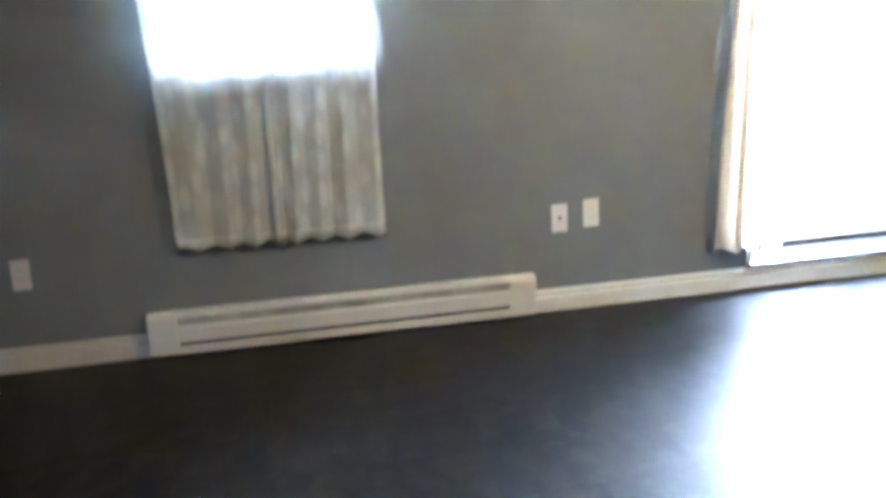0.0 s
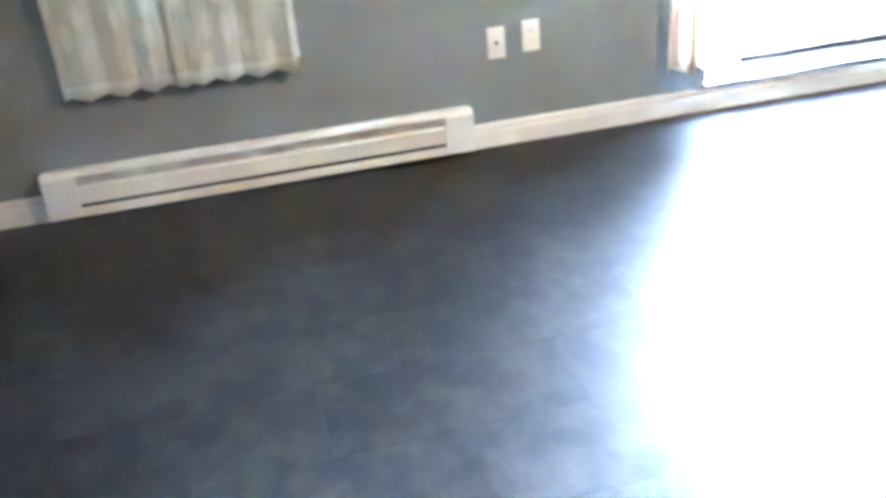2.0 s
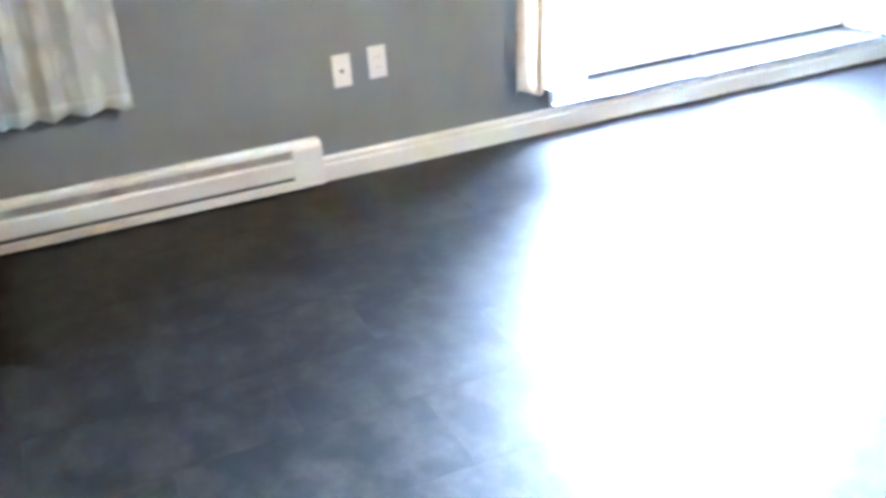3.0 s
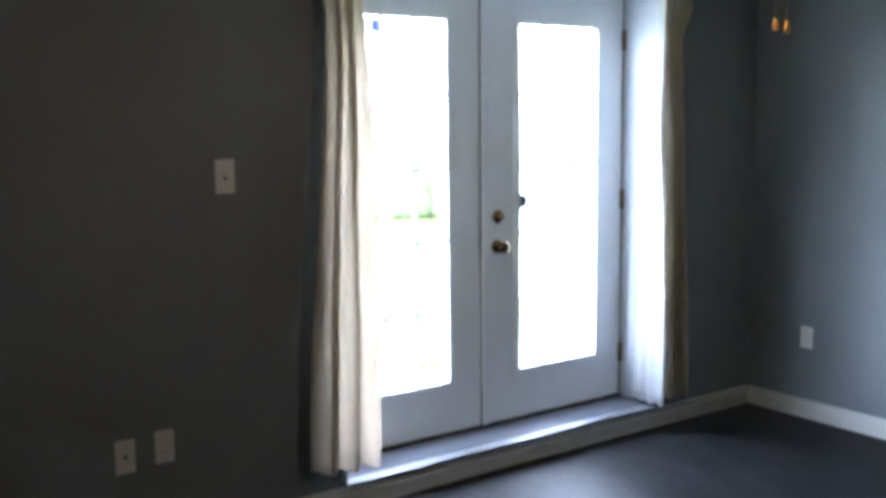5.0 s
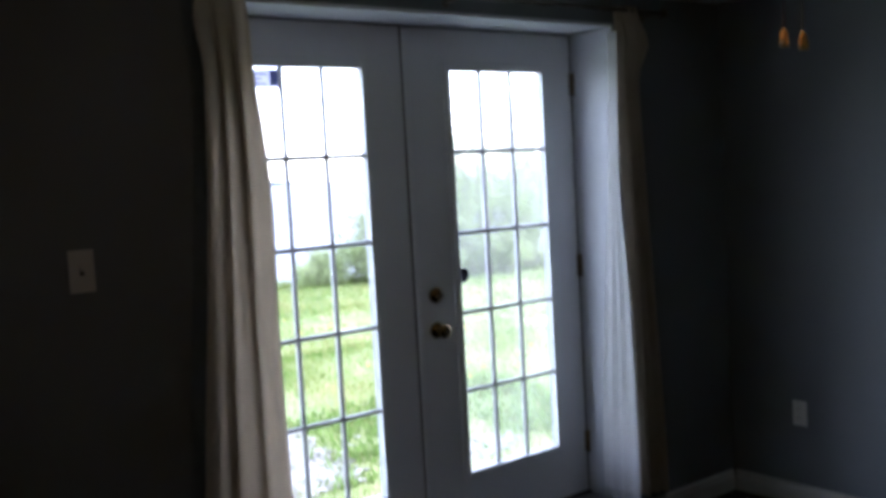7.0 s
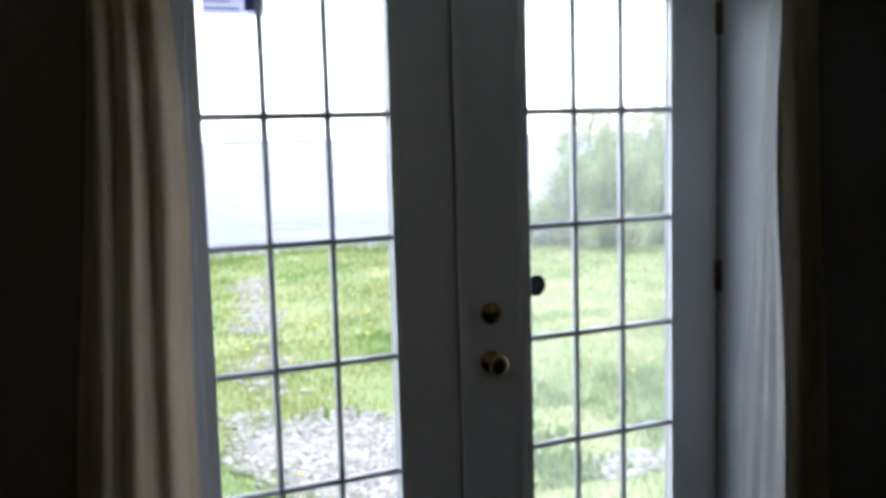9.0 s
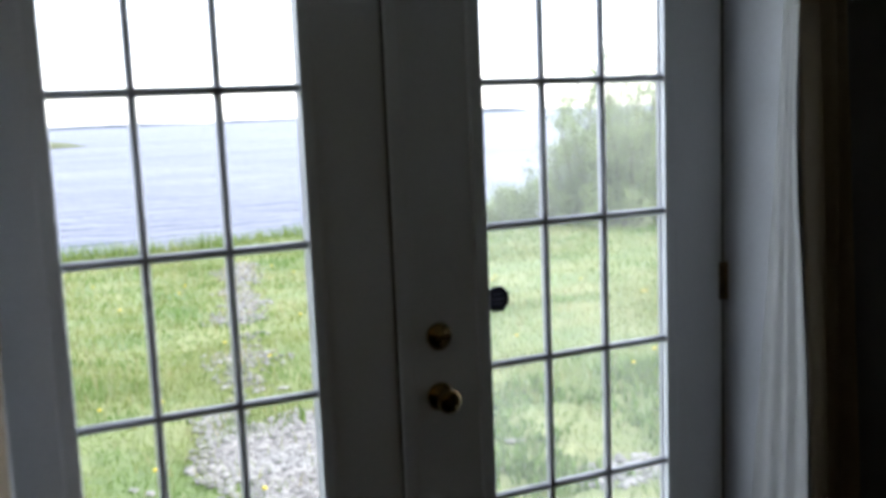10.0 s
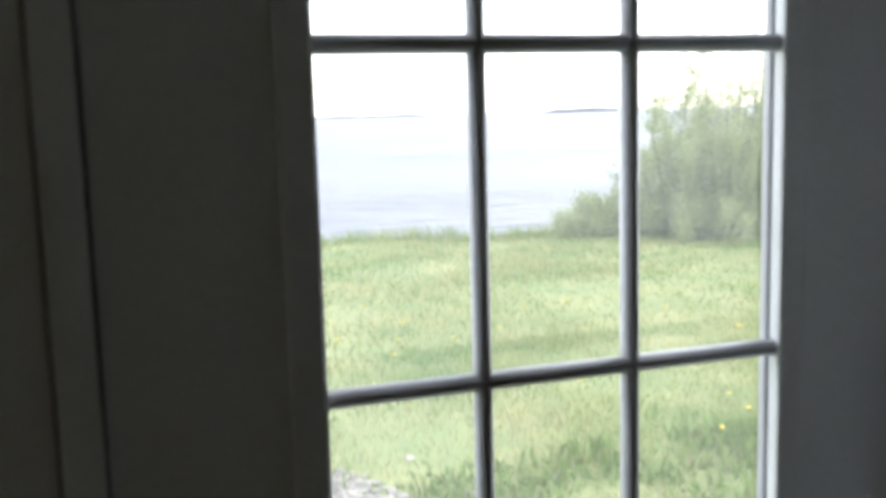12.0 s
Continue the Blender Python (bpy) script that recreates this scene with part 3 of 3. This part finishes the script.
# ---------------------------------------------------------------- plates on the walls
def plate(name, x, z, w, h, label, category, wall="north", y=0.0):
    """A wall plate with rounded rim; its fittings are added by the caller in the plane of the wall."""
    ob = thing(name, (x, 0, z) if wall == "north" else (X1, y, z), label, category)
    if wall == "north":
        part("cover_plate", boxed(x - w / 2, x + w / 2, -0.006, 0, z - h / 2, z + h / 2, soft=0.0025), M_plate, ob)
    else:
        part("cover_plate", boxed(X1 - 0.006, X1, y - w / 2, y + w / 2, z - h / 2, z + h / 2, soft=0.0025), M_plate, ob)
    return ob


def duplex(ob, x, z, wall="north", y=0.0):
    for dz in (-0.0195, 0.0195):
        if wall == "north":
            f = part("receptacle", boxed(x - 0.0165, x + 0.0165, -0.0085, -0.006, z + dz - 0.0145, z + dz + 0.0145, soft=0.001), M_plate, ob)
            for dx in (-0.0065, 0.0065):
                part("slot", boxed(x + dx - 0.001, x + dx + 0.001, -0.0089, -0.0086, z + dz - 0.004, z + dz + 0.005), M_dark, f)
        else:
            f = part("receptacle", boxed(X1 - 0.0085, X1 - 0.006, y - 0.0165, y + 0.0165, z + dz - 0.0145, z + dz + 0.0145, soft=0.001), M_plate, ob)
            for dx in (-0.0065, 0.0065):
                part("slot", boxed(X1 - 0.0089, X1 - 0.0086, y + dx - 0.001, y + dx + 0.001, z + dz - 0.004, z + dz + 0.005), M_dark, f)


ob = plate("cable_outlet", -1.785, 0.412, 0.070, 0.121, "white television cable wall plate with a metal socket", "wall plate")
jack = part("cable_socket", lathe([(0.0075, 0.0), (0.0075, -0.004), (0.0048, -0.0045), (0.0048, -0.012), (0.0, -0.012)], "Y", (-1.785, -0.006, 0.412), 12), M_dark, ob, "dark metal threaded socket", smooth=True)
for dz in (-0.042, 0.042):
    part("screw", lathe([(0.003, 0.0), (0.003, -0.001), (0.0, -0.0012)], "Y", (-1.785, -0.006, 0.412 + dz), 10), M_plate, ob)
ob = plate("power_outlet", -1.643, 0.422, 0.070, 0.121, "white double power outlet low on the wall", "power outlet")
duplex(ob, -1.643, 0.422)
ob = plate("power_outlet", -3.975, 0.392, 0.070, 0.121, "white double power outlet beside the heater", "power outlet")
duplex(ob, -3.975, 0.392)
ob = plate("power_outlet", 0, 0.43, 0.070, 0.115, "white double power outlet on the end wall", "power outlet", "east", -0.368)
duplex(ob, 0, 0.43, "east", -0.368)
ob = plate("light_switch", -1.372, 1.383, 0.074, 0.124, "white toggle light switch beside the garden doors", "light switch")
part("toggle", boxed(-1.377, -1.367, -0.017, -0.006, 1.383, 1.398, soft=0.002), M_plate, ob)
part("toggle_surround", boxed(-1.3785, -1.3655, -0.0072, -0.006, 1.371, 1.395, soft=0.0005), M_dark, ob)

# hanging lamp with two pull chains
PX, PY = -1.105, -2.155
lamp = thing("ceiling_lamp", (PX, PY, CEIL), "lit ceiling lamp with warm glass and two amber pull chains", "ceiling lamp")
part("canopy", lathe([(0.0, 0.0), (0.065, 0.0), (0.06, -0.03), (0.02, -0.05), (0.0, -0.05)], "Z", (PX, PY, CEIL)), M_brass, lamp, smooth=True)
part("stem", lathe([(0.012, 2.02), (0.012, 2.29)], "Z", (PX, PY, 0), 12), M_brass, lamp, smooth=True)
part("fitter", lathe([(0.0, 1.985), (0.05, 1.985), (0.07, 2.0), (0.06, 2.03), (0.0, 2.035)], "Z", (PX, PY, 0)), M_brass, lamp, smooth=True)
part("glass_shade", lathe([(0.0, 1.868), (0.022, 1.87), (0.045, 1.882), (0.06, 1.91), (0.06, 1.95), (0.045, 1.984), (0.0, 1.984)], "Z", (PX + 0.02, PY + 0.08, 0)), M_bulb, lamp, "glowing amber glass", smooth=True)
for dx, dy, z in ((-0.004, 0.013, 1.757), (-0.002, -0.013, 1.750)):
    c = part("pull_chain", lathe([(0.0013, z + 0.012), (0.0013, 1.99)], "Z", (PX + dx, PY + dy, 0), 6), M_brass, lamp, smooth=True)
    part("fob", lathe([(0.0, z - 0.012), (0.0055, z - 0.0115), (0.0062, z - 0.006), (0.0042, z + 0.006), (0.0022, z + 0.011), (0.0013, z + 0.012)], "Z", (PX + dx, PY + dy, 0), 12), M_fob, c, "amber wooden fob", smooth=True)


# ---------------------------------------------------------------- outside
GZ, WATER = -0.45, -1.6


def shore(x):
    return 14.6 + 0.5 * math.sin(x * 0.5) + 0.25 * math.sin(x * 1.7 + 1) + 0.02 * x


def gravel_mask(x, y):
    """How stony the ground is, 0 to 1."""
    w = 0.35 * noise.noise(Vector((x * 1.6, y * 1.6, 3)))
    patch = 1 - math.hypot((x - 0.85) / 0.75, (y - 3.75) / 1.15)
    side = 0.28 - math.hypot((x - 2.4) / 1.2, (y - 2.75) / 0.8)
    px = 0.75 + (y - 5.5) * 0.22
    path = 0.26 - abs(x - px) / 1.0 + 0.3 * noise.noise(Vector((x * 0.9, y * 0.55, 8))) if 4 < y < 12.5 else -1
    return max(0.0, min(1.0, 2.2 * (max(patch, side, path) + w)))


def ground_z(x, y):
    z = GZ + 0.035 * noise.noise(Vector((x * 0.6, y * 0.6, 0)))
    s = y - shore(x)
    if s > 0:
        z -= min(3.0, 0.55 * s)
    return z


xs = [-3000, -800, -200, -60, -30, -16] + [-10 + 0.25 * i for i in range(121)] + [24, 30, 45, 80, 200, 800, 3000]
ys = [-3000, -300, -60, -20, -8, -2, 0.31] + [0.5 + 0.25 * i for i in range(70)] + [20, 24, 40, 100, 400, 1500, 4500]
bm = bmesh.new()
rows = [[bm.verts.new((x, y, ground_z(x, y))) for x in xs] for y in ys]
for a, b in zip(rows, rows[1:]):
    for i in range(len(xs) - 1):
        bm.faces.new((a[i], a[i + 1], b[i + 1], b[i]))
ground = structure("ground", bm, M_earth, "rough spring lawn running down to the lake", "lawn")

bm = bmesh.new()
for x0, x1, y0, y1 in ((-3500, 3500, 12.0, 4500),):
    v = [bm.verts.new(p) for p in ((x0, y0, WATER), (x1, y0, WATER), (x1, y1, WATER), (x0, y1, WATER))]
    bm.faces.new(v)
structure("water", bm, M_water, "pale grey lake under an overcast sky", "lake")


def blades(name, count, area, height, width, material, keep, label, seed, category="grass"):
    """Many bent blades in one mesh."""
    rnd = np.random.default_rng(seed)
    verts, faces = [], []
    made = 0
    while made < count:
        x, y = rnd.uniform(area[0], area[1]), rnd.uniform(area[2], area[3])
        if rnd.random() > keep(x, y):
            continue
        made += 1
        k = 0.7 + 0.5 * noise.noise(Vector((x * 0.7, y * 0.7, 9)))
        h, a, b = rnd.uniform(*height) * k, rnd.uniform(0, 6.283), rnd.uniform(0, 6.283)
        w = width * (0.7 + 0.6 * rnd.random())
        lean = h * rnd.uniform(0.15, 0.7)
        z = ground_z(x, y) - 0.01
        dx, dy, lx, ly = math.cos(a) * w, math.sin(a) * w, math.cos(b) * lean, math.sin(b) * lean
        i = len(verts)
        verts += [(x - dx, y - dy, z), (x + dx, y + dy, z), (x - dx * 0.7 + lx * 0.35, y - dy * 0.7 + ly * 0.35, z + h * 0.6), (x + dx * 0.7 + lx * 0.35, y + dy * 0.7 + ly * 0.35, z + h * 0.6), (x + lx, y + ly, z + h)]
        faces += [(i, i + 1, i + 3, i + 2), (i + 2, i + 3, i + 4)]
    me = bpy.data.meshes.new(name)
    me.from_pydata(verts, [], faces)
    me.materials.append(material)
    return tagged(new(name, me), label, category, kind="stuff")


def lawn(x, y):
    if y > shore(x) + 0.6:
        return 0.0
    return max(0.04, 1 - 1.15 * gravel_mask(x, y)) * (0.55 + 0.45 * noise.noise(Vector((x * 0.9, y * 0.9, 5))))


blades("grass", 85000, (-3.0, 6.5, 1.2, 7.5), (0.04, 0.13), 0.0030, M_grass, lawn, "fresh green meadow grass outside the doors", 1)
blades("grass", 80000, (-5.0, 14.0, 7.0, 15.4), (0.05, 0.13), 0.0055, M_grass, lawn, "fresh green meadow grass towards the shore", 2)
blades("dry_grass", 9000, (-3.0, 9.0, 1.5, 15.2), (0.08, 0.24), 0.004, M_straw, lambda x, y: lawn(x, y) * (0.25 + noise.noise(Vector((x * 0.5, y * 0.5, 2)))) + (0.5 * gravel_mask(x, y) if y > 4.6 else 0), "pale dry grass stalks among the green", 3)
blades("shore_grass", 9000, (-6.0, 13.0, 13.4, 15.6), (0.10, 0.46), 0.006, M_grass, lambda x, y: 1.0 if abs(y - shore(x)) < 0.6 else 0.0, "taller grass fringe along the lake bank", 4)


blades("weeds", 2200, (0.9, 4.2, 2.6, 4.6), (0.06, 0.19), 0.015, M_weed, lambda x, y: max(0.0, 0.35 + 1.3 * noise.noise(Vector((x * 1.8, y * 1.8, 7)))) * (1 - gravel_mask(x, y)), "dark green broad-leaved weeds beside the gravel", 6, "weeds")


def stone_verts(r, rnd):
    base = [(1, 0, 0), (-1, 0, 0), (0, 1, 0), (0, -1, 0), (0, 0, 0.6), (0, 0, -0.6), (0.6, 0.6, 0.3), (-0.6, 0.6, 0.25), (-0.6, -0.6, 0.3), (0.6, -0.6, 0.25)]
    return [tuple(c * r * rnd.uniform(0.7, 1.2) for c in p) for p in base]


def hull(points):
    bm = bmesh.new()
    for p in points:
        bm.verts.new(p)
    res = bmesh.ops.convex_hull(bm, input=list(bm.verts))
    bmesh.ops.delete(bm, geom=[g for g in res["geom_interior"] if isinstance(g, bmesh.types.BMVert)], context="VERTS")
    return bm


rnd = random.Random(5)
shapes = []
for i in range(8):
    b = hull(stone_verts(1, rnd))
    b.verts.index_update()
    shapes.append(([tuple(v.co) for v in b.verts], [[v.index for v in f.verts] for f in b.faces]))
    b.free()
verts, faces = [], []
made = 0
while made < 6500:
    x, y = rnd.uniform(-0.6, 4.2), rnd.uniform(2.2, 12.5)
    if rnd.random() > gravel_mask(x, y) * (1 if y < 5.2 else 0.25):
        continue
    made += 1
    sv, sf = rnd.choice(shapes)
    r, a = rnd.uniform(0.012, 0.042), rnd.uniform(0, 6.28)
    z, c, s, o = ground_z(x, y) + r * 0.2, math.cos(a), math.sin(a), len(verts)
    verts += [(x + r * (p[0] * c - p[1] * s), y + r * (p[0] * s + p[1] * c), z + r * p[2]) for p in sv]
    faces += [[i + o for i in f] for f in sf]
me = bpy.data.meshes.new("gravel")
me.from_pydata(verts, [], faces)
me.materials.append(M_stone)
tagged(new("gravel", me), "loose pale grey beach stones on a worn path", "gravel", kind="stuff")

# larger stones lying in the gravel
sv, sf = shapes[0]
stone_mesh = bpy.data.meshes.new("stone")
stone_mesh.from_pydata(sv, [], sf)
stone_mesh.materials.append(M_stone)
for i in range(30):
    x, y = rnd.gauss(1.0, 0.55), rnd.gauss(3.8, 0.6)
    r = rnd.uniform(0.03, 0.07)
    ob = tagged(new("stone", stone_mesh), "flat pale grey beach stone lying in gravel", "stone", group="stones on the path")
    ob.matrix_basis = Matrix.LocRotScale((x, y, ground_z(x, y) + r * 0.15), Euler((0, 0, rnd.uniform(0, 6.28))), (r, r * rnd.uniform(0.6, 0.9), r * 0.5))

# dandelions
dande = thing("dandelion", (0, 0, 0), "yellow dandelion flower on a thin stem in the grass", "flower", group="dandelions in the lawn")
part("stem", lathe([(0.003, 0.0), (0.002, 0.13)], "Z", steps=5), M_grass, dande)
part("flower_head", lathe([(0.0, 0.126), (0.008, 0.128), (0.0145, 0.137), (0.013, 0.142), (0.0, 0.145)], "Z", steps=10), M_petal, dande, "yellow petals")
dande.matrix_basis = pose(0.1, 5.2, ground_z(0.1, 5.2))
for i in range(60):
    x, y = rnd.uniform(-2.0, 5.5), 3.2 + 8 * rnd.random() ** 1.5
    if gravel_mask(x, y) < 0.6:
        copy_thing(dande, pose(x, y, ground_z(x, y), rnd.uniform(-10, 10), rnd.uniform(-10, 10), 0))


def shrub(at, height, spread, stems, leaves, seed, label, size=0.028):
    """A many-stemmed bush: thin tapered twigs with small leaves gathered along them."""
    rnd = random.Random(seed)
    base = Vector(at)
    ob = thing("shrub", at, label, "bush", group="waterside shrubs")
    tb = bmesh.new()
    lv, lf = [], []
    lines = []
    for i in range(stems):
        a, k = rnd.uniform(0, 6.28), rnd.random() ** 0.6
        foot = base + Vector((math.cos(a) * k * spread * 0.45, math.sin(a) * k * spread * 0.45, -0.05))
        foot.z = ground_z(foot.x, foot.y) - 0.05
        top = Vector((math.cos(a) * k * spread, math.sin(a) * k * spread, 0)) + base
        top.z = base.z + height * rnd.uniform(0.62, 1.0) * (1 - 0.35 * k * k)
        bend = Vector((rnd.gauss(0, 0.12), rnd.gauss(0, 0.12), 0)) * height * 0.5
        pts = [foot.lerp(top, t) + bend * (4 * t * (1 - t)) for t in (0, 0.25, 0.5, 0.75, 1.0)]
        lines.append(pts)
        last = None
        for t, p in enumerate(pts):
            r = 0.016 * (1 - 0.2 * t)
            loop = [tb.verts.new(p + Vector((r * math.cos(q), r * math.sin(q), 0))) for q in (0, 2.09, 4.19)]
            if last:
                for q in range(3):
                    tb.faces.new((last[q], last[(q + 1) % 3], loop[(q + 1) % 3], loop[q]))
            last = loop
        for j in range(4):
            t = rnd.uniform(0.3, 0.95)
            p = foot.lerp(top, t) + bend * (4 * t * (1 - t))
            q = p + Vector((rnd.gauss(0, 0.22), rnd.gauss(0, 0.22), rnd.uniform(0.1, 0.45))) * height * 0.28
            lines.append([p, p.lerp(q, 0.5), q])
            o = Vector((0.005, 0, 0))
            tb.faces.new([tb.verts.new(v) for v in (p - o, p + o, q)])
    for i in range(leaves):
        pts = rnd.choice(lines)
        t = (0.03 + 0.97 * rnd.random() ** 0.95) * (len(pts) - 1)
        k = min(int(t), len(pts) - 2)
        c = pts[k].lerp(pts[k + 1], t - k) + Vector((rnd.gauss(0, 0.07), rnd.gauss(0, 0.07), rnd.gauss(0, 0.08)))
        u = Vector((rnd.gauss(0, 1), rnd.gauss(0, 1), rnd.gauss(0.3, 0.8))).normalized()
        w = u.cross(Vector((rnd.gauss(0, 1), rnd.gauss(0, 1), rnd.gauss(0, 1)))).normalized()
        s = size * rnd.uniform(0.6, 1.3)
        n = len(lv)
        lv += [tuple(c - u * s), tuple(c + w * s * 0.42), tuple(c + u * s), tuple(c - w * s * 0.42)]
        lf.append((n, n + 1, n + 2, n + 3))
    part("stems", tb, M_bark, ob, "thin grey-brown stems")
    me = bpy.data.meshes.new("foliage")
    me.from_pydata(lv, [], lf)
    me.materials.append(M_leaf)
    fo = new("foliage", me)
    fo.parent = ob
    fo.matrix_parent_inverse = ob.matrix_basis.inverted()
    return ob


for x, y, h, sp, st, lf, sd in ((9.2, 13.6, 2.3, 1.2, 44, 34000, 41), (10.2, 14.2, 4.0, 1.4, 50, 40000, 42), (12.4, 14.0, 5.4, 1.7, 50, 36000, 43), (9.7, 12.9, 2.3, 1.1, 32, 24000, 44),
                               (8.3, 13.8, 0.95, 1.0, 26, 15000, 45), (7.5, 14.0, 0.55, 0.8, 16, 7000, 46), (14.6, 13.4, 5.2, 1.8, 40, 24000, 47), (11.4, 12.9, 3.0, 1.3, 36, 26000, 48),
                               (9.0, 12.6, 0.9, 1.0, 22, 11000, 49), (10.5, 12.3, 1.0, 1.1, 22, 12000, 50), (12.2, 12.4, 1.2, 1.1, 22, 12000, 51)):
    shrub((x, y, ground_z(x, y)), h, sp, st, lf * 2 // 3, sd, "leafy light green waterside shrub with thin stems" if h > 1.3 else "low light green waterside bush")

# a few bare reed stalks at the bank
for x, y, h in ((-0.85, 14.3, 0.75), (-1.75, 14.2, 0.5), (-0.7, 14.5, 0.45)):
    ob = thing("reed", (x, y, ground_z(x, y)), "dry dark reed stalk standing at the lake bank", "reed", group="reeds")
    part("stalk", lathe([(0.008, 0.0), (0.004, h)], "Z", (x, y, ground_z(x, y)), 5), M_bark, ob)
    part("seed_head", lathe([(0.004, h - 0.12), (0.014, h - 0.09), (0.014, h - 0.02), (0.003, h)], "Z", (x, y, ground_z(x, y)), 6), M_bark, ob)


# ---------------------------------------------------------------- far shores
def ridge(name, x0, x1, y0, y1, height, seed, label, material, steps=60, depth=120):
    """Low wooded land on the water: rises from the lake, with an uneven top."""
    bm = bmesh.new()
    prev = None
    for i in range(steps + 1):
        t = i / steps
        x, y = x0 + (x1 - x0) * t, y0 + (y1 - y0) * t
        e = min(1, 8 * t, 8 * (1 - t)) ** 0.6
        h = height * e * (0.65 + 0.35 * noise.noise(Vector((t * 6, seed, 0))) + 0.2 * noise.noise(Vector((t * 40, seed, 1))))
        line = [bm.verts.new((x, y, WATER - 0.3)), bm.verts.new((x, y + depth * 0.1, WATER + max(0.1, h * 0.7))), bm.verts.new((x, y + depth * 0.5, WATER + max(0.15, h))), bm.verts.new((x, y + depth, WATER - 0.3))]
        if prev:
            for a in range(3):
                bm.faces.new((prev[a], line[a], line[a + 1], prev[a + 1]))
        prev = line
    return tagged(new(name, mesh_of(name, bm, material)), label, "far shore", kind="structure")


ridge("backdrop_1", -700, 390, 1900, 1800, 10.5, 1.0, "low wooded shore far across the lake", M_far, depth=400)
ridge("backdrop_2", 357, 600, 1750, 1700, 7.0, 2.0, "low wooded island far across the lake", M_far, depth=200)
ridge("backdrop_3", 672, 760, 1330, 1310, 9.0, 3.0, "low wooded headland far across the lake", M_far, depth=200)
ridge("backdrop_4", -60, 13.5, 118, 172, 1.9, 4.0, "low grassy spit of land reaching into the lake", M_shore, depth=22)


def spruce(at, h, seed):
    rnd = random.Random(seed)
    ob = thing("spruce", at, "small spruce on the spit of land, coloured pale as if through haze", "tree", group="spruces on the spit")
    part("trunk", lathe([(0.07, -0.6), (0.02, h * 0.95)], "Z", at, 6), M_bark, ob)
    lv, lf = [], []
    for k in range(560):
        t = rnd.random() ** 0.8
        r = h * 0.30 * (1 - t) ** 0.85 * (0.55 + 0.45 * rnd.random()) + 0.10
        a = rnd.uniform(0, 6.28)
        root = Vector((0, 0, h * (0.04 + 0.95 * t))) + Vector(at)
        tip = root + Vector((math.cos(a) * r, math.sin(a) * r, -0.3 * r))
        side = Vector((-math.sin(a), math.cos(a), 0.4)) * (0.10 + 0.16 * r)
        n = len(lv)
        lv += [tuple(root), tuple(root.lerp(tip, 0.6) + side), tuple(tip), tuple(root.lerp(tip, 0.6) - side)]
        lf.append((n, n + 1, n + 2, n + 3))
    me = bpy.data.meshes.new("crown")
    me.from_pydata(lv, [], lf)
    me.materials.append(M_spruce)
    cr = new("crown", me)
    cr.parent = ob
    cr.matrix_parent_inverse = ob.matrix_basis.inverted()


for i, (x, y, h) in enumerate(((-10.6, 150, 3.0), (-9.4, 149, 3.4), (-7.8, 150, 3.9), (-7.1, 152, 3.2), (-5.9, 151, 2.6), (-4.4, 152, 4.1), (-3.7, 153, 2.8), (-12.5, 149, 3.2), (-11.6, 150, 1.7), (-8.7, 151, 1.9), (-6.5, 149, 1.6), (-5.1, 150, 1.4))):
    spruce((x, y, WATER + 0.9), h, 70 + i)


# ---------------------------------------------------------------- floor tiles
tile_meshes = {}


def tile_mesh(w, d):
    key = (round(w, 3), round(d, 3))
    if key not in tile_meshes:
        bm = bmesh.new()
        c = 0.0004
        lo = [bm.verts.new((sx * w / 2, sy * d / 2, -0.0035)) for sx, sy in ((-1, -1), (1, -1), (1, 1), (-1, 1))]
        mid = [bm.verts.new((sx * w / 2, sy * d / 2, -c)) for sx, sy in ((-1, -1), (1, -1), (1, 1), (-1, 1))]
        hi = [bm.verts.new((sx * (w / 2 - c), sy * (d / 2 - c), 0)) for sx, sy in ((-1, -1), (1, -1), (1, 1), (-1, 1))]
        for a, b in ((lo, mid), (mid, hi)):
            for i in range(4):
                bm.faces.new((a[i], a[(i + 1) % 4], b[(i + 1) % 4], b[i]))
        bm.faces.new(hi)
        tile_meshes[key] = mesh_of("tile", bm, M_tile)
    return tile_meshes[key]


TW, TD, GAP = 0.61, 0.305, 0.0002
row = 0
y = -0.001
while y > Y0 + 0.02:
    ya = max(Y0 + 0.001, y - TD)
    x = X0 + 0.001 - (TW / 2 if row % 2 else 0)
    while x < X1 - 0.01:
        xa, xb = max(x, X0 + 0.001), min(x + TW, X1 - 0.001)
        if xb - xa > 0.02:
            ob = new("tile", tile_mesh(xb - xa - GAP, y - ya - GAP))
            ob.parent = floor
            ob.location = ((xa + xb) / 2, (y + ya) / 2, 0)
        x += TW
    y -= TD
    row += 1
